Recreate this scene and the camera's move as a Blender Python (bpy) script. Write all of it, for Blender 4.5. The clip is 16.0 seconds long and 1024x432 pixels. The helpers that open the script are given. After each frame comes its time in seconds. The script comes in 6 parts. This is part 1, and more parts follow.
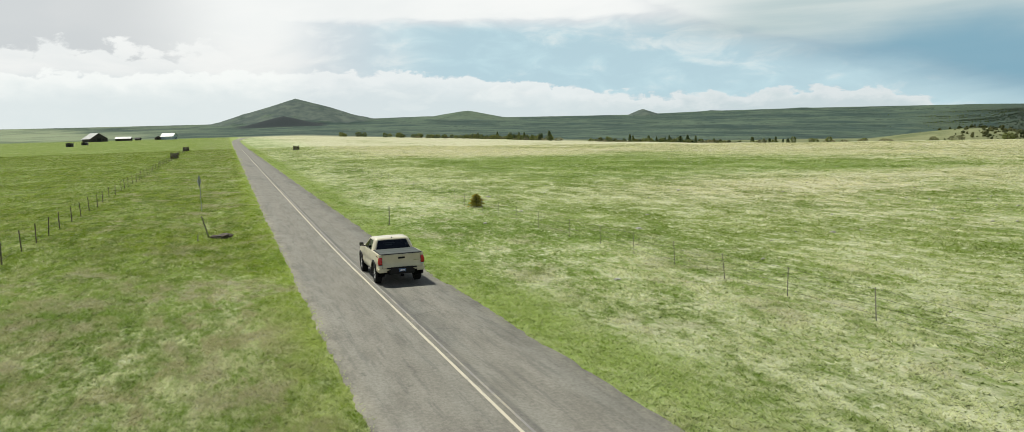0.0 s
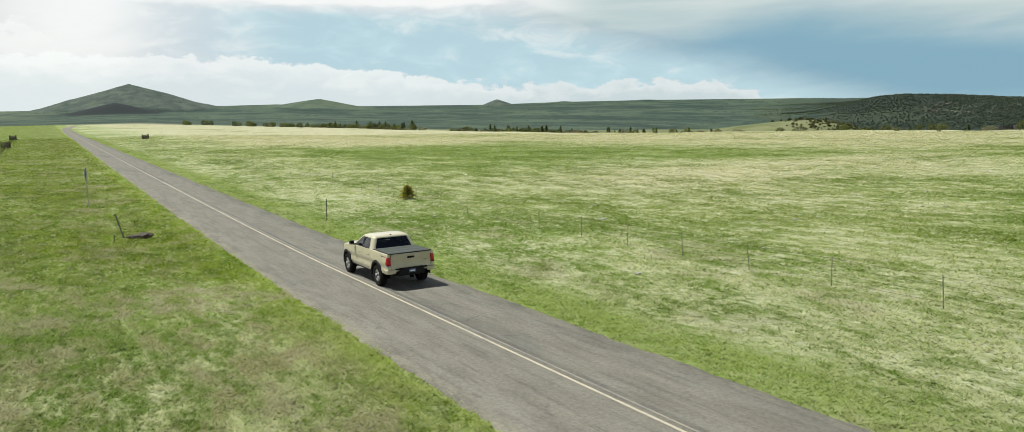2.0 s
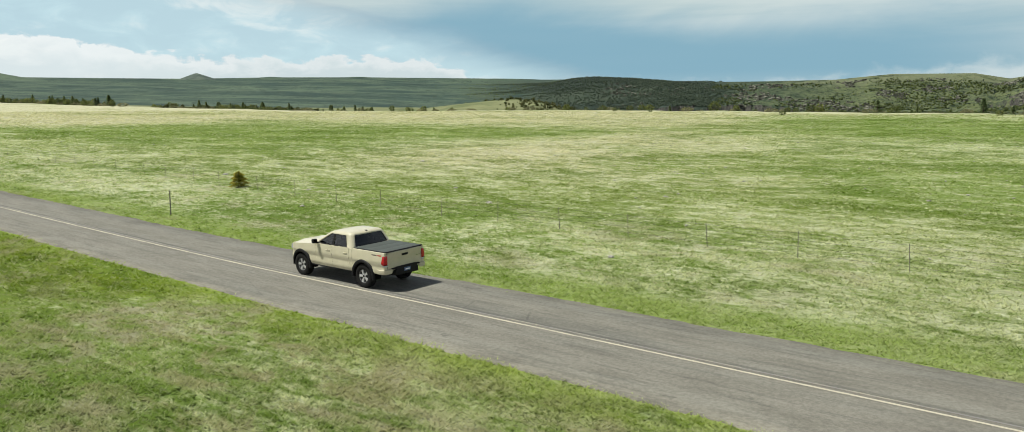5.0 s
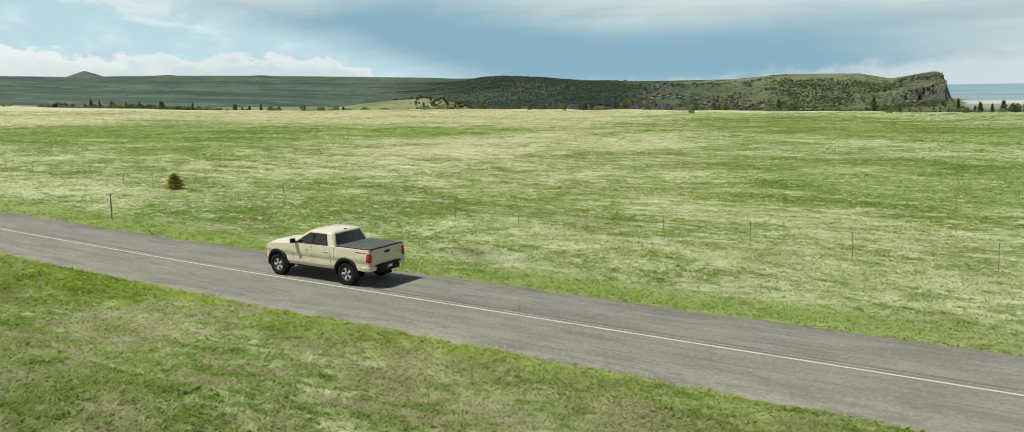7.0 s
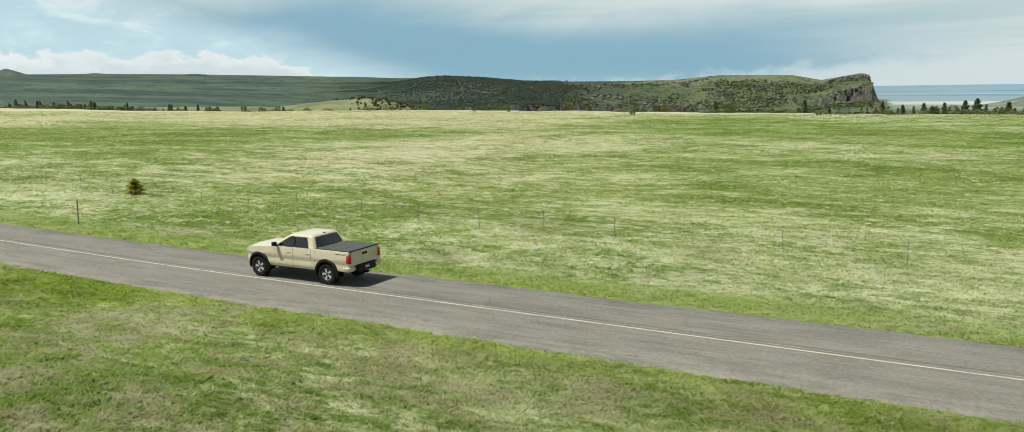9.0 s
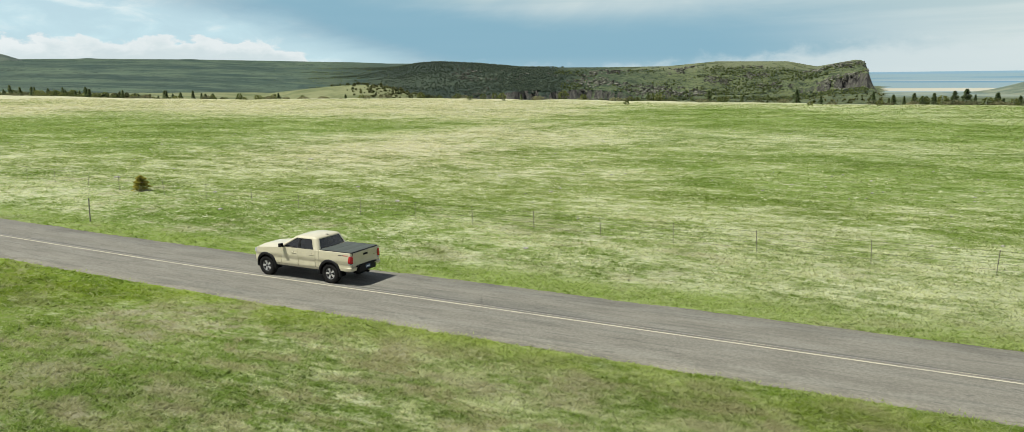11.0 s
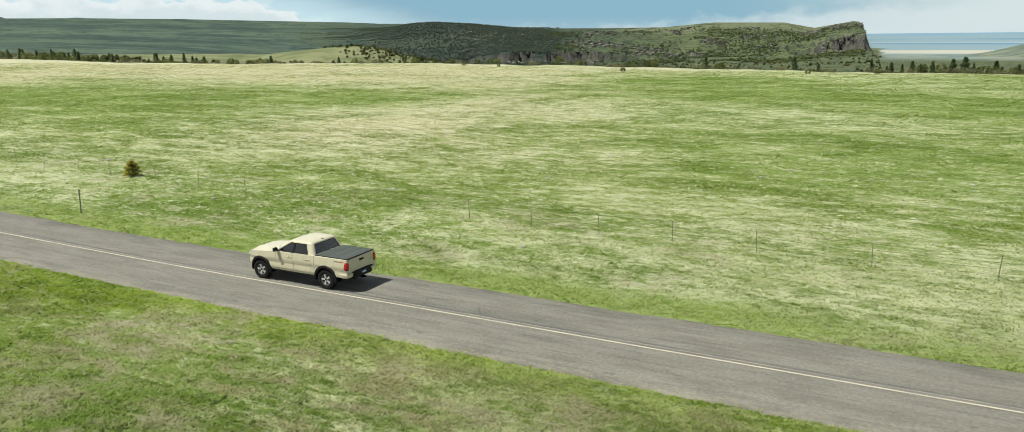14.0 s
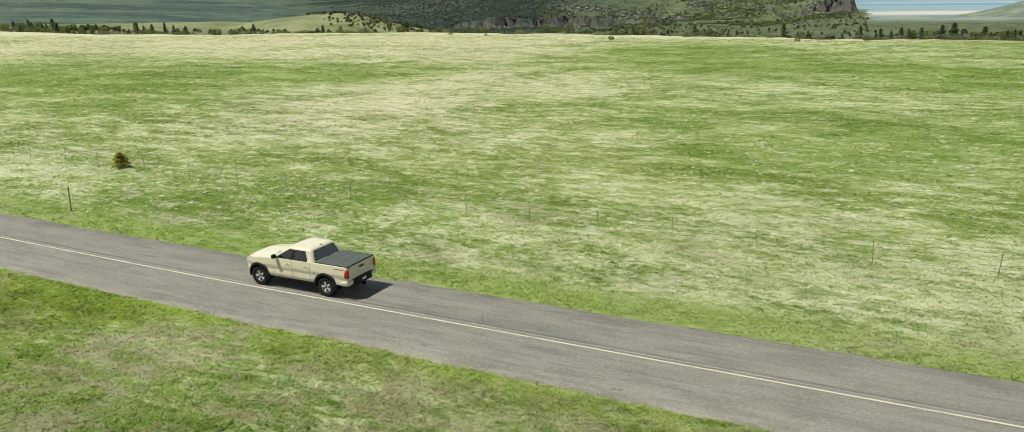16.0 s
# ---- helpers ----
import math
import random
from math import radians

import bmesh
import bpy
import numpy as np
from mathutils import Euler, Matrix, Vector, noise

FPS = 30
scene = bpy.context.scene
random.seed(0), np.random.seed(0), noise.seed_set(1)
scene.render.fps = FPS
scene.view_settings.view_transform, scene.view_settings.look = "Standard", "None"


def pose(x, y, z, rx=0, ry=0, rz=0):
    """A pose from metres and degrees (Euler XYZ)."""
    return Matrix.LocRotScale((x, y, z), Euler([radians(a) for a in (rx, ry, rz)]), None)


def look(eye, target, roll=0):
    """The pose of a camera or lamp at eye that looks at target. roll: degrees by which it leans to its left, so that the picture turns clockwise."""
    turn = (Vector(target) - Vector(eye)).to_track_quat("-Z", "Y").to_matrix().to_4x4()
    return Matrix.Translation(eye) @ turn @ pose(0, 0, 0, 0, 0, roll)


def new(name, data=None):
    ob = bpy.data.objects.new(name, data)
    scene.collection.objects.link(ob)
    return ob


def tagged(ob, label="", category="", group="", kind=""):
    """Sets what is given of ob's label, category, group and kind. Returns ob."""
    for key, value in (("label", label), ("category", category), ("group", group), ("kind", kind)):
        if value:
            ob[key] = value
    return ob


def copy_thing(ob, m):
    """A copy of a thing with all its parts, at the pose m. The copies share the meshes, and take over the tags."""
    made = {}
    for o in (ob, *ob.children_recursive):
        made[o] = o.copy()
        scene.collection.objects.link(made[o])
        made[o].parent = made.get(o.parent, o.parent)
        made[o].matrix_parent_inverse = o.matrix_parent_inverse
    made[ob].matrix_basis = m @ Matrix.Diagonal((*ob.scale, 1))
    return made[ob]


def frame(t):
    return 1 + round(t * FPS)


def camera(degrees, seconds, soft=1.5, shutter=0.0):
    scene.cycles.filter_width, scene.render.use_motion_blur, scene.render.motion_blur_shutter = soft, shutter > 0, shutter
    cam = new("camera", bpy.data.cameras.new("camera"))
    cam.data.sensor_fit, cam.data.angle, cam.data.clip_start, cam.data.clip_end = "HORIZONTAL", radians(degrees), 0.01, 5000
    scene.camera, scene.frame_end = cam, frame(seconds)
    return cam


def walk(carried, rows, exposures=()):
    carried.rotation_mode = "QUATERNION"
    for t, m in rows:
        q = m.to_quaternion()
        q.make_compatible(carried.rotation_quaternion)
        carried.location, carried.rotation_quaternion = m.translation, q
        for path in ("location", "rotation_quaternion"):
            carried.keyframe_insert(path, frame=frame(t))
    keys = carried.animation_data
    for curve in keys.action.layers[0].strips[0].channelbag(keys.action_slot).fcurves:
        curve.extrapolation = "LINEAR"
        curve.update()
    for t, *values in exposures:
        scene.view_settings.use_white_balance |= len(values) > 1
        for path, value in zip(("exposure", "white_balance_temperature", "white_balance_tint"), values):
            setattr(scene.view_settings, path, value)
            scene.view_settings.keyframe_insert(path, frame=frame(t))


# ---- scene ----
cam = camera(66.8, 16.0, soft=0.72)
walk(cam, [
    (0, pose(-4.99, -30.87, 5.60, 84.29, 1.88, -20.01)),
    (0.5, pose(-4.90, -30.14, 5.70, 83.86, 1.62, -20.11)),
    (1, pose(-5.57, -29.23, 5.73, 83.70, 1.52, -21.65)),
    (1.5, pose(-7.20, -28.03, 5.69, 83.48, 1.53, -25.19)),
    (2, pose(-9.59, -26.35, 5.69, 83.22, 1.60, -30.68)),
    (2.5, pose(-11.62, -24.64, 5.85, 82.69, 1.36, -36.07)),
    (3, pose(-12.98, -23.12, 6.01, 82.10, 1.22, -40.39)),
    (3.5, pose(-14.14, -21.74, 6.08, 81.78, 0.95, -44.34)),
    (6, pose(-16.92, -18.35, 6.19, 80.90, 1.10, -54.81)),
    (6.5, pose(-17.51, -18.05, 6.23, 80.89, 1.06, -56.65)),
    (7, pose(-18.12, -17.87, 6.21, 80.96, 0.90, -58.24)),
    (7.5, pose(-18.77, -17.83, 6.18, 81.14, 0.92, -59.65)),
    (8, pose(-19.41, -17.93, 6.22, 81.33, 0.93, -60.84)),
    (8.5, pose(-20.02, -18.12, 6.44, 81.22, 0.80, -61.71)),
    (9, pose(-20.60, -18.35, 6.72, 80.89, 0.73, -62.48)),
    (11.5, pose(-22.33, -19.53, 7.93, 79.53, 0.61, -62.90)),
    (12, pose(-22.24, -19.53, 8.13, 79.11, 0.59, -63.15)),
    (12.5, pose(-22.10, -19.49, 8.33, 78.71, 0.48, -63.22)),
    (13, pose(-21.96, -19.37, 8.58, 78.22, 0.41, -62.96)),
    (13.5, pose(-21.78, -19.19, 8.89, 77.56, 0.53, -63.03)),
    (14, pose(-21.60, -18.99, 9.23, 77.05, 0.52, -63.17)),
    (14.5, pose(-21.46, -18.82, 9.53, 76.33, 0.61, -63.36)),
    (15, pose(-21.36, -18.65, 9.85, 75.81, 0.61, -63.54)),
    (15.5, pose(-21.29, -18.47, 10.19, 75.25, 0.81, -63.88)),
    (16, pose(-21.24, -18.28, 10.56, 74.53, 1.01, -64.21)),
], exposures=[(0, 0.23), (3.5, 0.28), (9, 0.32), (16, 0.40)])

# ---------------------------------------------------------------- light
SUN_AZ, SUN_EL = -37.0, 63.0          # degrees from the road's direction, and above the ground
world = bpy.data.worlds.new("world")
scene.world = world
world.use_nodes = True


def sky_nodes():
    nt = world.node_tree
    nt.nodes.clear()
    N = nt.nodes.new

    def link(a, b):
        nt.links.new(a, b)

    def val(x, sock):
        if isinstance(x, (int, float)):
            sock.default_value = x
        else:
            link(x, sock)

    def m(op, a, b=0.0, c=0.0, clamp=False):
        n = N("ShaderNodeMath")
        n.operation, n.use_clamp = op, clamp
        for x, s in zip((a, b, c), n.inputs):
            val(x, s)
        return n.outputs[0]

    def ramp(x, a, b, lo=0.0, hi=1.0):
        n = N("ShaderNodeMapRange")
        n.interpolation_type = "SMOOTHSTEP"
        for s, v in zip(n.inputs, (x, a, b, lo, hi)):
            val(v, s)
        return n.outputs[0]

    def mix(f, a, b):
        n = N("ShaderNodeMix")
        n.data_type = "RGBA"
        val(f, n.inputs[0])
        for x, s in ((a, n.inputs[6]), (b, n.inputs[7])):
            if isinstance(x, tuple):
                s.default_value = (*x, 1)
            else:
                link(x, s)
        return n.outputs[2]

    tc = N("ShaderNodeTexCoord")
    sep = N("ShaderNodeSeparateXYZ")
    link(tc.outputs["Generated"], sep.inputs[0])
    x, y, z = sep.outputs
    az = m("MULTIPLY", m("ARCTAN2", x, y), 57.2958)
    el = m("MULTIPLY", m("ARCSINE", z), 57.2958)

    def noise_at(sa, se, detail, dist=0.0, off=0.0):
        c = N("ShaderNodeCombineXYZ")
        link(m("MULTIPLY", az, sa), c.inputs[0])
        link(m("MULTIPLY", el, se), c.inputs[1])
        c.inputs[2].default_value = off
        n = N("ShaderNodeTexNoise")
        n.inputs["Scale"].default_value = 1.0
        n.inputs["Detail"].default_value = detail
        n.inputs["Roughness"].default_value = 0.55
        n.inputs["Distortion"].default_value = dist
        link(c.outputs[0], n.inputs["Vector"])
        return n.outputs[0]

    wide = noise_at(0.06, 0.22, 5.0, 0.6)
    fine = noise_at(0.28, 0.75, 7.0, 0.5, 3.0)
    puff = noise_at(0.55, 0.95, 8.0, 0.25, 7.0)
    streak = noise_at(0.035, 0.55, 5.0, 0.3, 5.0)

    # the bright high cloud towards the hill, breaking into grey below
    bright = mix(ramp(wide, 0.34, 0.62), (0.78, 0.83, 0.84), (0.97, 0.985, 0.965))
    low_grey = ramp(m("ADD", el, m("MULTIPLY", wide, 3.0)), 7.0, 4.0)
    bright = mix(ramp(el, 4.0, 9.0, 0.0, 0.6), bright, (1.05, 1.07, 1.05))
    left_cloud = mix(m("MULTIPLY", m("MULTIPLY", low_grey, ramp(puff, 0.36, 0.60, 1.0, 0.45)), ramp(az, 6.0, -4.0, 0.25, 1.0)), bright, (0.66, 0.76, 0.785))
    dark_puff = m("MULTIPLY", ramp(az, 2.0, -7.0), ramp(m("ADD", el, m("MULTIPLY", puff, 7.0)), 9.7, 10.6))
    left_cloud = mix(m("MULTIPLY", dark_puff, 0.55), left_cloud, (0.50, 0.54, 0.57))
    # grey rain deck, deep blue-grey where it is thickest
    deck = mix(ramp(streak, 0.3, 0.7), (0.54, 0.665, 0.675), (0.74, 0.815, 0.79))
    thick = m("MULTIPLY", m("MULTIPLY", ramp(az, 31.0, 45.0), ramp(az, 101.0, 76.0)),
              m("MULTIPLY", ramp(m("ADD", m("ADD", el, m("MULTIPLY", wide, 4.0)), ramp(az, 54.0, 66.0, 0.0, 1.6)), 10.2, 6.6), ramp(el, -1.0, 1.6, 0.5, 1.0)))
    deck = mix(m("MULTIPLY", thick, 0.95), deck, (0.24, 0.445, 0.565))
    deck = mix(m("MULTIPLY", ramp(el, 9.0, 16.0), 0.8), deck, (0.62, 0.67, 0.68))
    # heap clouds along the horizon
    top = m("ADD", m("MULTIPLY", ramp(az, 10.0, 34.0), -2.35), 5.1)
    top = m("ADD", top, m("MULTIPLY", ramp(az, 44.0, 52.0), -2.2))
    top = m("ADD", top, m("MULTIPLY", ramp(az, 66.0, 92.0), 1.7))
    edge = m("SUBTRACT", m("ADD", top, m("MULTIPLY", m("SUBTRACT", puff, 0.5), 2.6)), el)
    heap = ramp(m("DIVIDE", edge, ramp(az, 46.0, 62.0, 1.0, 5.0)), -0.07, 0.22)
    heap_col = mix(ramp(m("ADD", edge, m("MULTIPLY", m("SUBTRACT", fine, 0.5), 2.0)), 0.1, 1.2), (0.90, 0.94, 0.93), (0.70, 0.79, 0.80))
    heap_col = mix(ramp(az, 36.0, 20.0, 0.0, 0.75), heap_col, mix(ramp(edge, 0.3, 2.2), (1.06, 1.09, 1.06), (0.86, 0.93, 0.93)))
    heap_col = mix(ramp(az, 58.0, 74.0), heap_col, (0.66, 0.755, 0.77))
    heap = m("MULTIPLY", heap, ramp(az, 44.0, 62.0, 0.88, 0.80))

    sky = N("ShaderNodeTexSky")
    sky.sky_type, sky.sun_disc = "NISHITA", False
    sky.sun_elevation, sky.sun_rotation = radians(SUN_EL), radians(SUN_AZ)
    sky.altitude, sky.air_density, sky.dust_density = 1800.0, 0.62, 0.5
    blue = N("ShaderNodeBackground")
    link(sky.outputs[0], blue.inputs[0])
    blue.inputs[1].default_value = 0.052
    cover_left = m("MULTIPLY", ramp(az, 17.0, 3.0), ramp(az, -120.0, -60.0, 0.55, 1.0))
    high_left = m("MULTIPLY", ramp(m("ADD", el, m("MULTIPLY", wide, 3.0)), 8.6, 10.2), ramp(az, 40.0, 28.0))
    cover_left = m("MAXIMUM", cover_left, high_left)
    cover_deck = ramp(m("ADD", m("ADD", az, m("MULTIPLY", el, 3.6)), m("ADD", m("MULTIPLY", wide, 12.0), m("MULTIPLY", fine, 3.0))), 61.0, 73.0)
    cover_deck = m("MULTIPLY", cover_deck, ramp(az, 175.0, 120.0, 0.5, 1.0))
    col = mix(cover_left, mix(cover_deck, mix(ramp(m("MULTIPLY", fine, wide), 0.22, 0.36), (0.60, 0.815, 0.875), (0.78, 0.89, 0.90)), deck), left_cloud)
    col = mix(heap, col, heap_col)
    cover = m("MAXIMUM", m("MAXIMUM", cover_left, cover_deck), heap)
    cover = m("MAXIMUM", cover, ramp(fine, 0.40, 0.70, 0.80, 0.95))
    cover = m("MULTIPLY", cover, ramp(el, 16.0, 34.0, 1.0, 0.06))
    cloud = N("ShaderNodeBackground")
    link(col, cloud.inputs[0])
    cloud.inputs[1].default_value = 0.78
    both = N("ShaderNodeMixShader")
    link(cover, both.inputs[0])
    link(blue.outputs[0], both.inputs[1])
    link(cloud.outputs[0], both.inputs[2])
    out = N("ShaderNodeOutputWorld")
    link(both.outputs[0], out.inputs[0])


sky_nodes()
sun = new("sun", bpy.data.lights.new("sun", "SUN"))
sun.data.energy, sun.data.angle, sun.data.color = 5.0, radians(0.53), (0.985, 0.975, 0.885)
sun_dir = Vector((math.sin(radians(SUN_AZ)) * math.cos(radians(SUN_EL)), math.cos(radians(SUN_AZ)) * math.cos(radians(SUN_EL)), math.sin(radians(SUN_EL))))
sun.matrix_world = look(sun_dir * 100, (0, 0, 0))

# ---------------------------------------------------------------- materials


class Mat:
    """A node material with small helpers."""

    def __init__(self, name):
        self.m = bpy.data.materials.new(name)
        self.m.use_nodes = True
        self.t = self.m.node_tree
        self.b = self.t.nodes["Principled BSDF"]
        self.geo = self.t.nodes.new("ShaderNodeNewGeometry")
        self.pos = self.geo.outputs["Position"]
        self.tc = self.t.nodes.new("ShaderNodeTexCoord")

    def N(self, kind):
        return self.t.nodes.new(kind)

    def put(self, x, s):
        if isinstance(x, (int, float)):
            s.default_value = x
        elif isinstance(x, tuple):
            s.default_value = (*x, 1) if len(s.default_value) == 4 else x
        else:
            self.t.links.new(x, s)

    def math(self, op, a, b=0.0, clamp=False):
        n = self.N("ShaderNodeMath")
        n.operation, n.use_clamp = op, clamp
        self.put(a, n.inputs[0])
        self.put(b, n.inputs[1])
        return n.outputs[0]

    def ramp(self, x, a, b, lo=0.0, hi=1.0):
        n = self.N("ShaderNodeMapRange")
        n.interpolation_type = "SMOOTHSTEP"
        for s, v in zip(n.inputs, (x, a, b, lo, hi)):
            self.put(v, s)
        return n.outputs[0]

    def mix(self, f, a, b, mode="MIX"):
        n = self.N("ShaderNodeMix")
        n.data_type, n.blend_type = "RGBA", mode
        self.put(f, n.inputs[0])
        self.put(a, n.inputs[6])
        self.put(b, n.inputs[7])
        return n.outputs[2]

    def scaled(self, v, s):
        n = self.N("ShaderNodeVectorMath")
        n.operation = "MULTIPLY"
        self.put(v, n.inputs[0])
        n.inputs[1].default_value = s
        return n.outputs[0]

    def noise(self, scale, detail=4.0, rough=0.55, vec=None, dist=0.0):
        n = self.N("ShaderNodeTexNoise")
        n.inputs["Scale"].default_value = scale
        n.inputs["Detail"].default_value = detail
        n.inputs["Roughness"].default_value = rough
        n.inputs["Distortion"].default_value = dist
        self.put(vec if vec is not None else self.pos, n.inputs["Vector"])
        return n.outputs[0]

    def voronoi(self, scale, vec=None, feature="F1"):
        n = self.N("ShaderNodeTexVoronoi")
        n.feature = feature
        n.inputs["Scale"].default_value = scale
        self.put(vec if vec is not None else self.pos, n.inputs["Vector"])
        return n.outputs[0]

    def bump(self, h, strength=0.4, dist=0.02):
        n = self.N("ShaderNodeBump")
        n.inputs["Strength"].default_value, n.inputs["Distance"].default_value = strength, dist
        self.put(h, n.inputs["Height"])
        self.put(n.outputs[0], self.b.inputs["Normal"])

    def set(self, **k):
        for a, v in k.items():
            self.put(v, self.b.inputs[a.replace("_", " ")])
        return self.m


def plain(name, col, rough=0.5, metal=0.0, vary=0.12, scale=6.0, bump=0.0, **k):
    """A painted, metal or plastic surface with slight blotches and dust."""
    a = Mat(name)
    n = a.noise(scale, 5.0, 0.6, a.tc.outputs["Object"])
    dark = tuple(c * (1 - vary) for c in col)
    light = tuple(min(1, c * (1 + vary)) for c in col)
    a.set(Base_Color=a.mix(a.ramp(n, 0.3, 0.7), dark, light), Roughness=a.ramp(n, 0.25, 0.75, rough * 0.85, min(1, rough * 1.15)), Metallic=metal, **k)
    if bump:
        a.bump(a.noise(scale * 12, 4.0, 0.6, a.tc.outputs["Object"]), bump, 0.004)
    return a.m


def meadow(a):
    """Colour of the grass at a place, shared by the sward and the ground under it."""
    sep = a.N("ShaderNodeSeparateXYZ")
    a.put(a.pos, sep.inputs[0])
    x, y = sep.outputs[0], sep.outputs[1]
    big = a.noise(0.021, 4.0, 0.55, a.scaled(a.pos, (1.0, 0.75, 1.0)), 0.4)
    mid = a.noise(0.14, 5.0, 0.62, a.scaled(a.pos, (1.0, 0.6, 1.0)), 0.5)
    small = a.noise(0.9, 5.0, 0.65, a.scaled(a.pos, (1.0, 0.42, 1.0)), 0.3)
    tiny = a.noise(5.0, 5.0, 0.70, a.scaled(a.pos, (1.0, 0.42, 1.0)))
    wob = a.math("MULTIPLY", a.math("SUBTRACT", a.noise(0.25, 4.0), 0.5), 3.0)
    # green hollow out in the field, pale seed-headed grass on the rise behind it
    bend = a.math("MULTIPLY", a.math("SUBTRACT", a.noise(0.05, 4.0, 0.6, None, 0.6), 0.5), 46.0)
    near_rim = a.ramp(a.math("ADD", x, a.math("MULTIPLY", bend, 0.4)), 15.0, 34.0)
    far_rim = a.ramp(a.math("ADD", a.math("SUBTRACT", y, a.math("MULTIPLY", x, 0.42)), bend), 17.0, -38.0)
    basin = a.math("MULTIPLY", a.math("MULTIPLY", a.ramp(y, 28.0, 52.0), a.ramp(a.math("ADD", y, bend), 165.0, 120.0)), a.math("MULTIPLY", a.ramp(x, 11.0, 22.0), a.ramp(a.math("ADD", x, bend), 130.0, 70.0)))
    far_rim = a.math("MAXIMUM", far_rim, a.math("MULTIPLY", basin, 0.85))
    south = a.math("MULTIPLY", a.math("MULTIPLY", a.ramp(x, 9.0, 18.0), a.ramp(a.math("SUBTRACT", y, a.math("MULTIPLY", x, 0.15)), -12.0, -28.0)), 0.7)
    hollow = a.math("MULTIPLY", a.math("MAXIMUM", a.math("MULTIPLY", near_rim, far_rim), south), a.math("MULTIPLY", a.ramp(a.math("ADD", x, bend), 215.0, 150.0), a.ramp(y, -150.0, -90.0)))
    upland = a.math("MULTIPLY", a.ramp(x, 11.0, 24.0), a.math("SUBTRACT", 1.0, hollow))
    leftside = a.math("MULTIPLY", a.ramp(x, -2.0, -4.0), a.math("ADD", a.ramp(y, -7.5, -14.0, 0.25, 0.9), a.math("ADD", a.ramp(y, -6.5, 2.0, 0.0, 1.5), a.ramp(y, 3.0, 22.0, 0.0, 0.9))))
    leftside = a.math("MULTIPLY", leftside, a.ramp(x, -5.0, -9.5, 0.55, 1.2))
    near_green = a.math("MULTIPLY", a.math("MULTIPLY", a.ramp(x, 2.0, 5.0), a.ramp(x, 30.0, 14.0)), a.ramp(y, -10.0, -20.0, 0.9, 1.0))
    lush = a.math("ADD", a.math("ADD", a.math("MULTIPLY", hollow, 0.145), a.math("MULTIPLY", near_green, 0.036)), a.math("MULTIPLY", leftside, 0.10))
    dry = a.math("SUBTRACT", a.math("ADD", a.math("MULTIPLY", big, 0.63), a.math("MULTIPLY", mid, 0.37)), lush)
    dry = a.math("ADD", dry, a.math("MULTIPLY", a.math("SUBTRACT", small, 0.5), 0.62))
    dry = a.math("ADD", dry, a.math("MULTIPLY", a.math("SUBTRACT", tiny, 0.5), 0.80))
    pale = a.math("MULTIPLY", upland, a.ramp(x, 16.0, 40.0, 0.0, 0.09))
    d = a.ramp(a.math("ADD", dry, pale), 0.328, 0.605)
    green = a.mix(a.ramp(mid, 0.3, 0.7), (0.103, 0.163, 0.025), (0.174, 0.248, 0.058))
    olive = a.mix(a.ramp(mid, 0.3, 0.7), (0.114, 0.160, 0.024), (0.188, 0.242, 0.058))
    green = a.mix(a.math("MULTIPLY", upland, 0.85), green, olive)
    straw = a.mix(a.ramp(small, 0.3, 0.7), (0.300, 0.334, 0.180), (0.456, 0.484, 0.316))
    straw = a.mix(a.math("MULTIPLY", upland, a.ramp(x, 20.0, 40.0)), straw, a.mix(a.ramp(small, 0.3, 0.7), (0.346, 0.342, 0.214), (0.508, 0.492, 0.356)))
    col = a.mix(d, green, straw)
    # lush pasture beside the far verge
    rich = a.math("MULTIPLY", a.ramp(x, -2.7, -4.2), a.math("MULTIPLY", a.math("MAXIMUM", a.math("MAXIMUM", a.ramp(y, 0.0, 10.0), a.ramp(y, -13.0, -19.0, 0.0, 0.7)), a.ramp(x, -6.0, -3.5, 0.0, 0.38)), a.ramp(a.math("ADD", a.math("MULTIPLY", mid, 0.6), a.math("MULTIPLY", small, 0.4)), 0.60, 0.44, 0.35, 1.0)))
    col = a.mix(rich, col, a.mix(a.ramp(small, 0.35, 0.65), (0.074, 0.120, 0.007), (0.150, 0.205, 0.014)))
    # dead stalks and seed heads in drifts, dark tufts between them
    fleck = a.noise(3.2, 5.0, 0.72, a.scaled(a.pos, (1.0, 0.30, 1.0)), 0.4)
    drift = a.math("ADD", a.math("MULTIPLY", fleck, 0.7), a.math("MULTIPLY", mid, 0.3))
    col = a.mix(a.math("MULTIPLY", a.ramp(drift, 0.535, 0.63, 0.0, 0.75), a.math("MULTIPLY", a.ramp(x, -3.0, -5.0, 1.0, 0.7), a.math("SUBTRACT", 1.0, a.math("MULTIPLY", hollow, 0.55)))), col, (0.455, 0.456, 0.305))
    col = a.mix(a.ramp(drift, 0.455, 0.36, 0.0, 0.42), col, (0.090, 0.142, 0.020))
    # pale seed heads scattered singly
    seed = a.noise(1.7, 3.0, 0.7, a.scaled(a.pos, (1.0, 0.7, 1.0)))
    col = a.mix(a.math("MULTIPLY", a.ramp(seed, 0.60, 0.68), a.ramp(x, 4.0, 9.0, 0.25, 0.75)), col, (0.56, 0.58, 0.43))
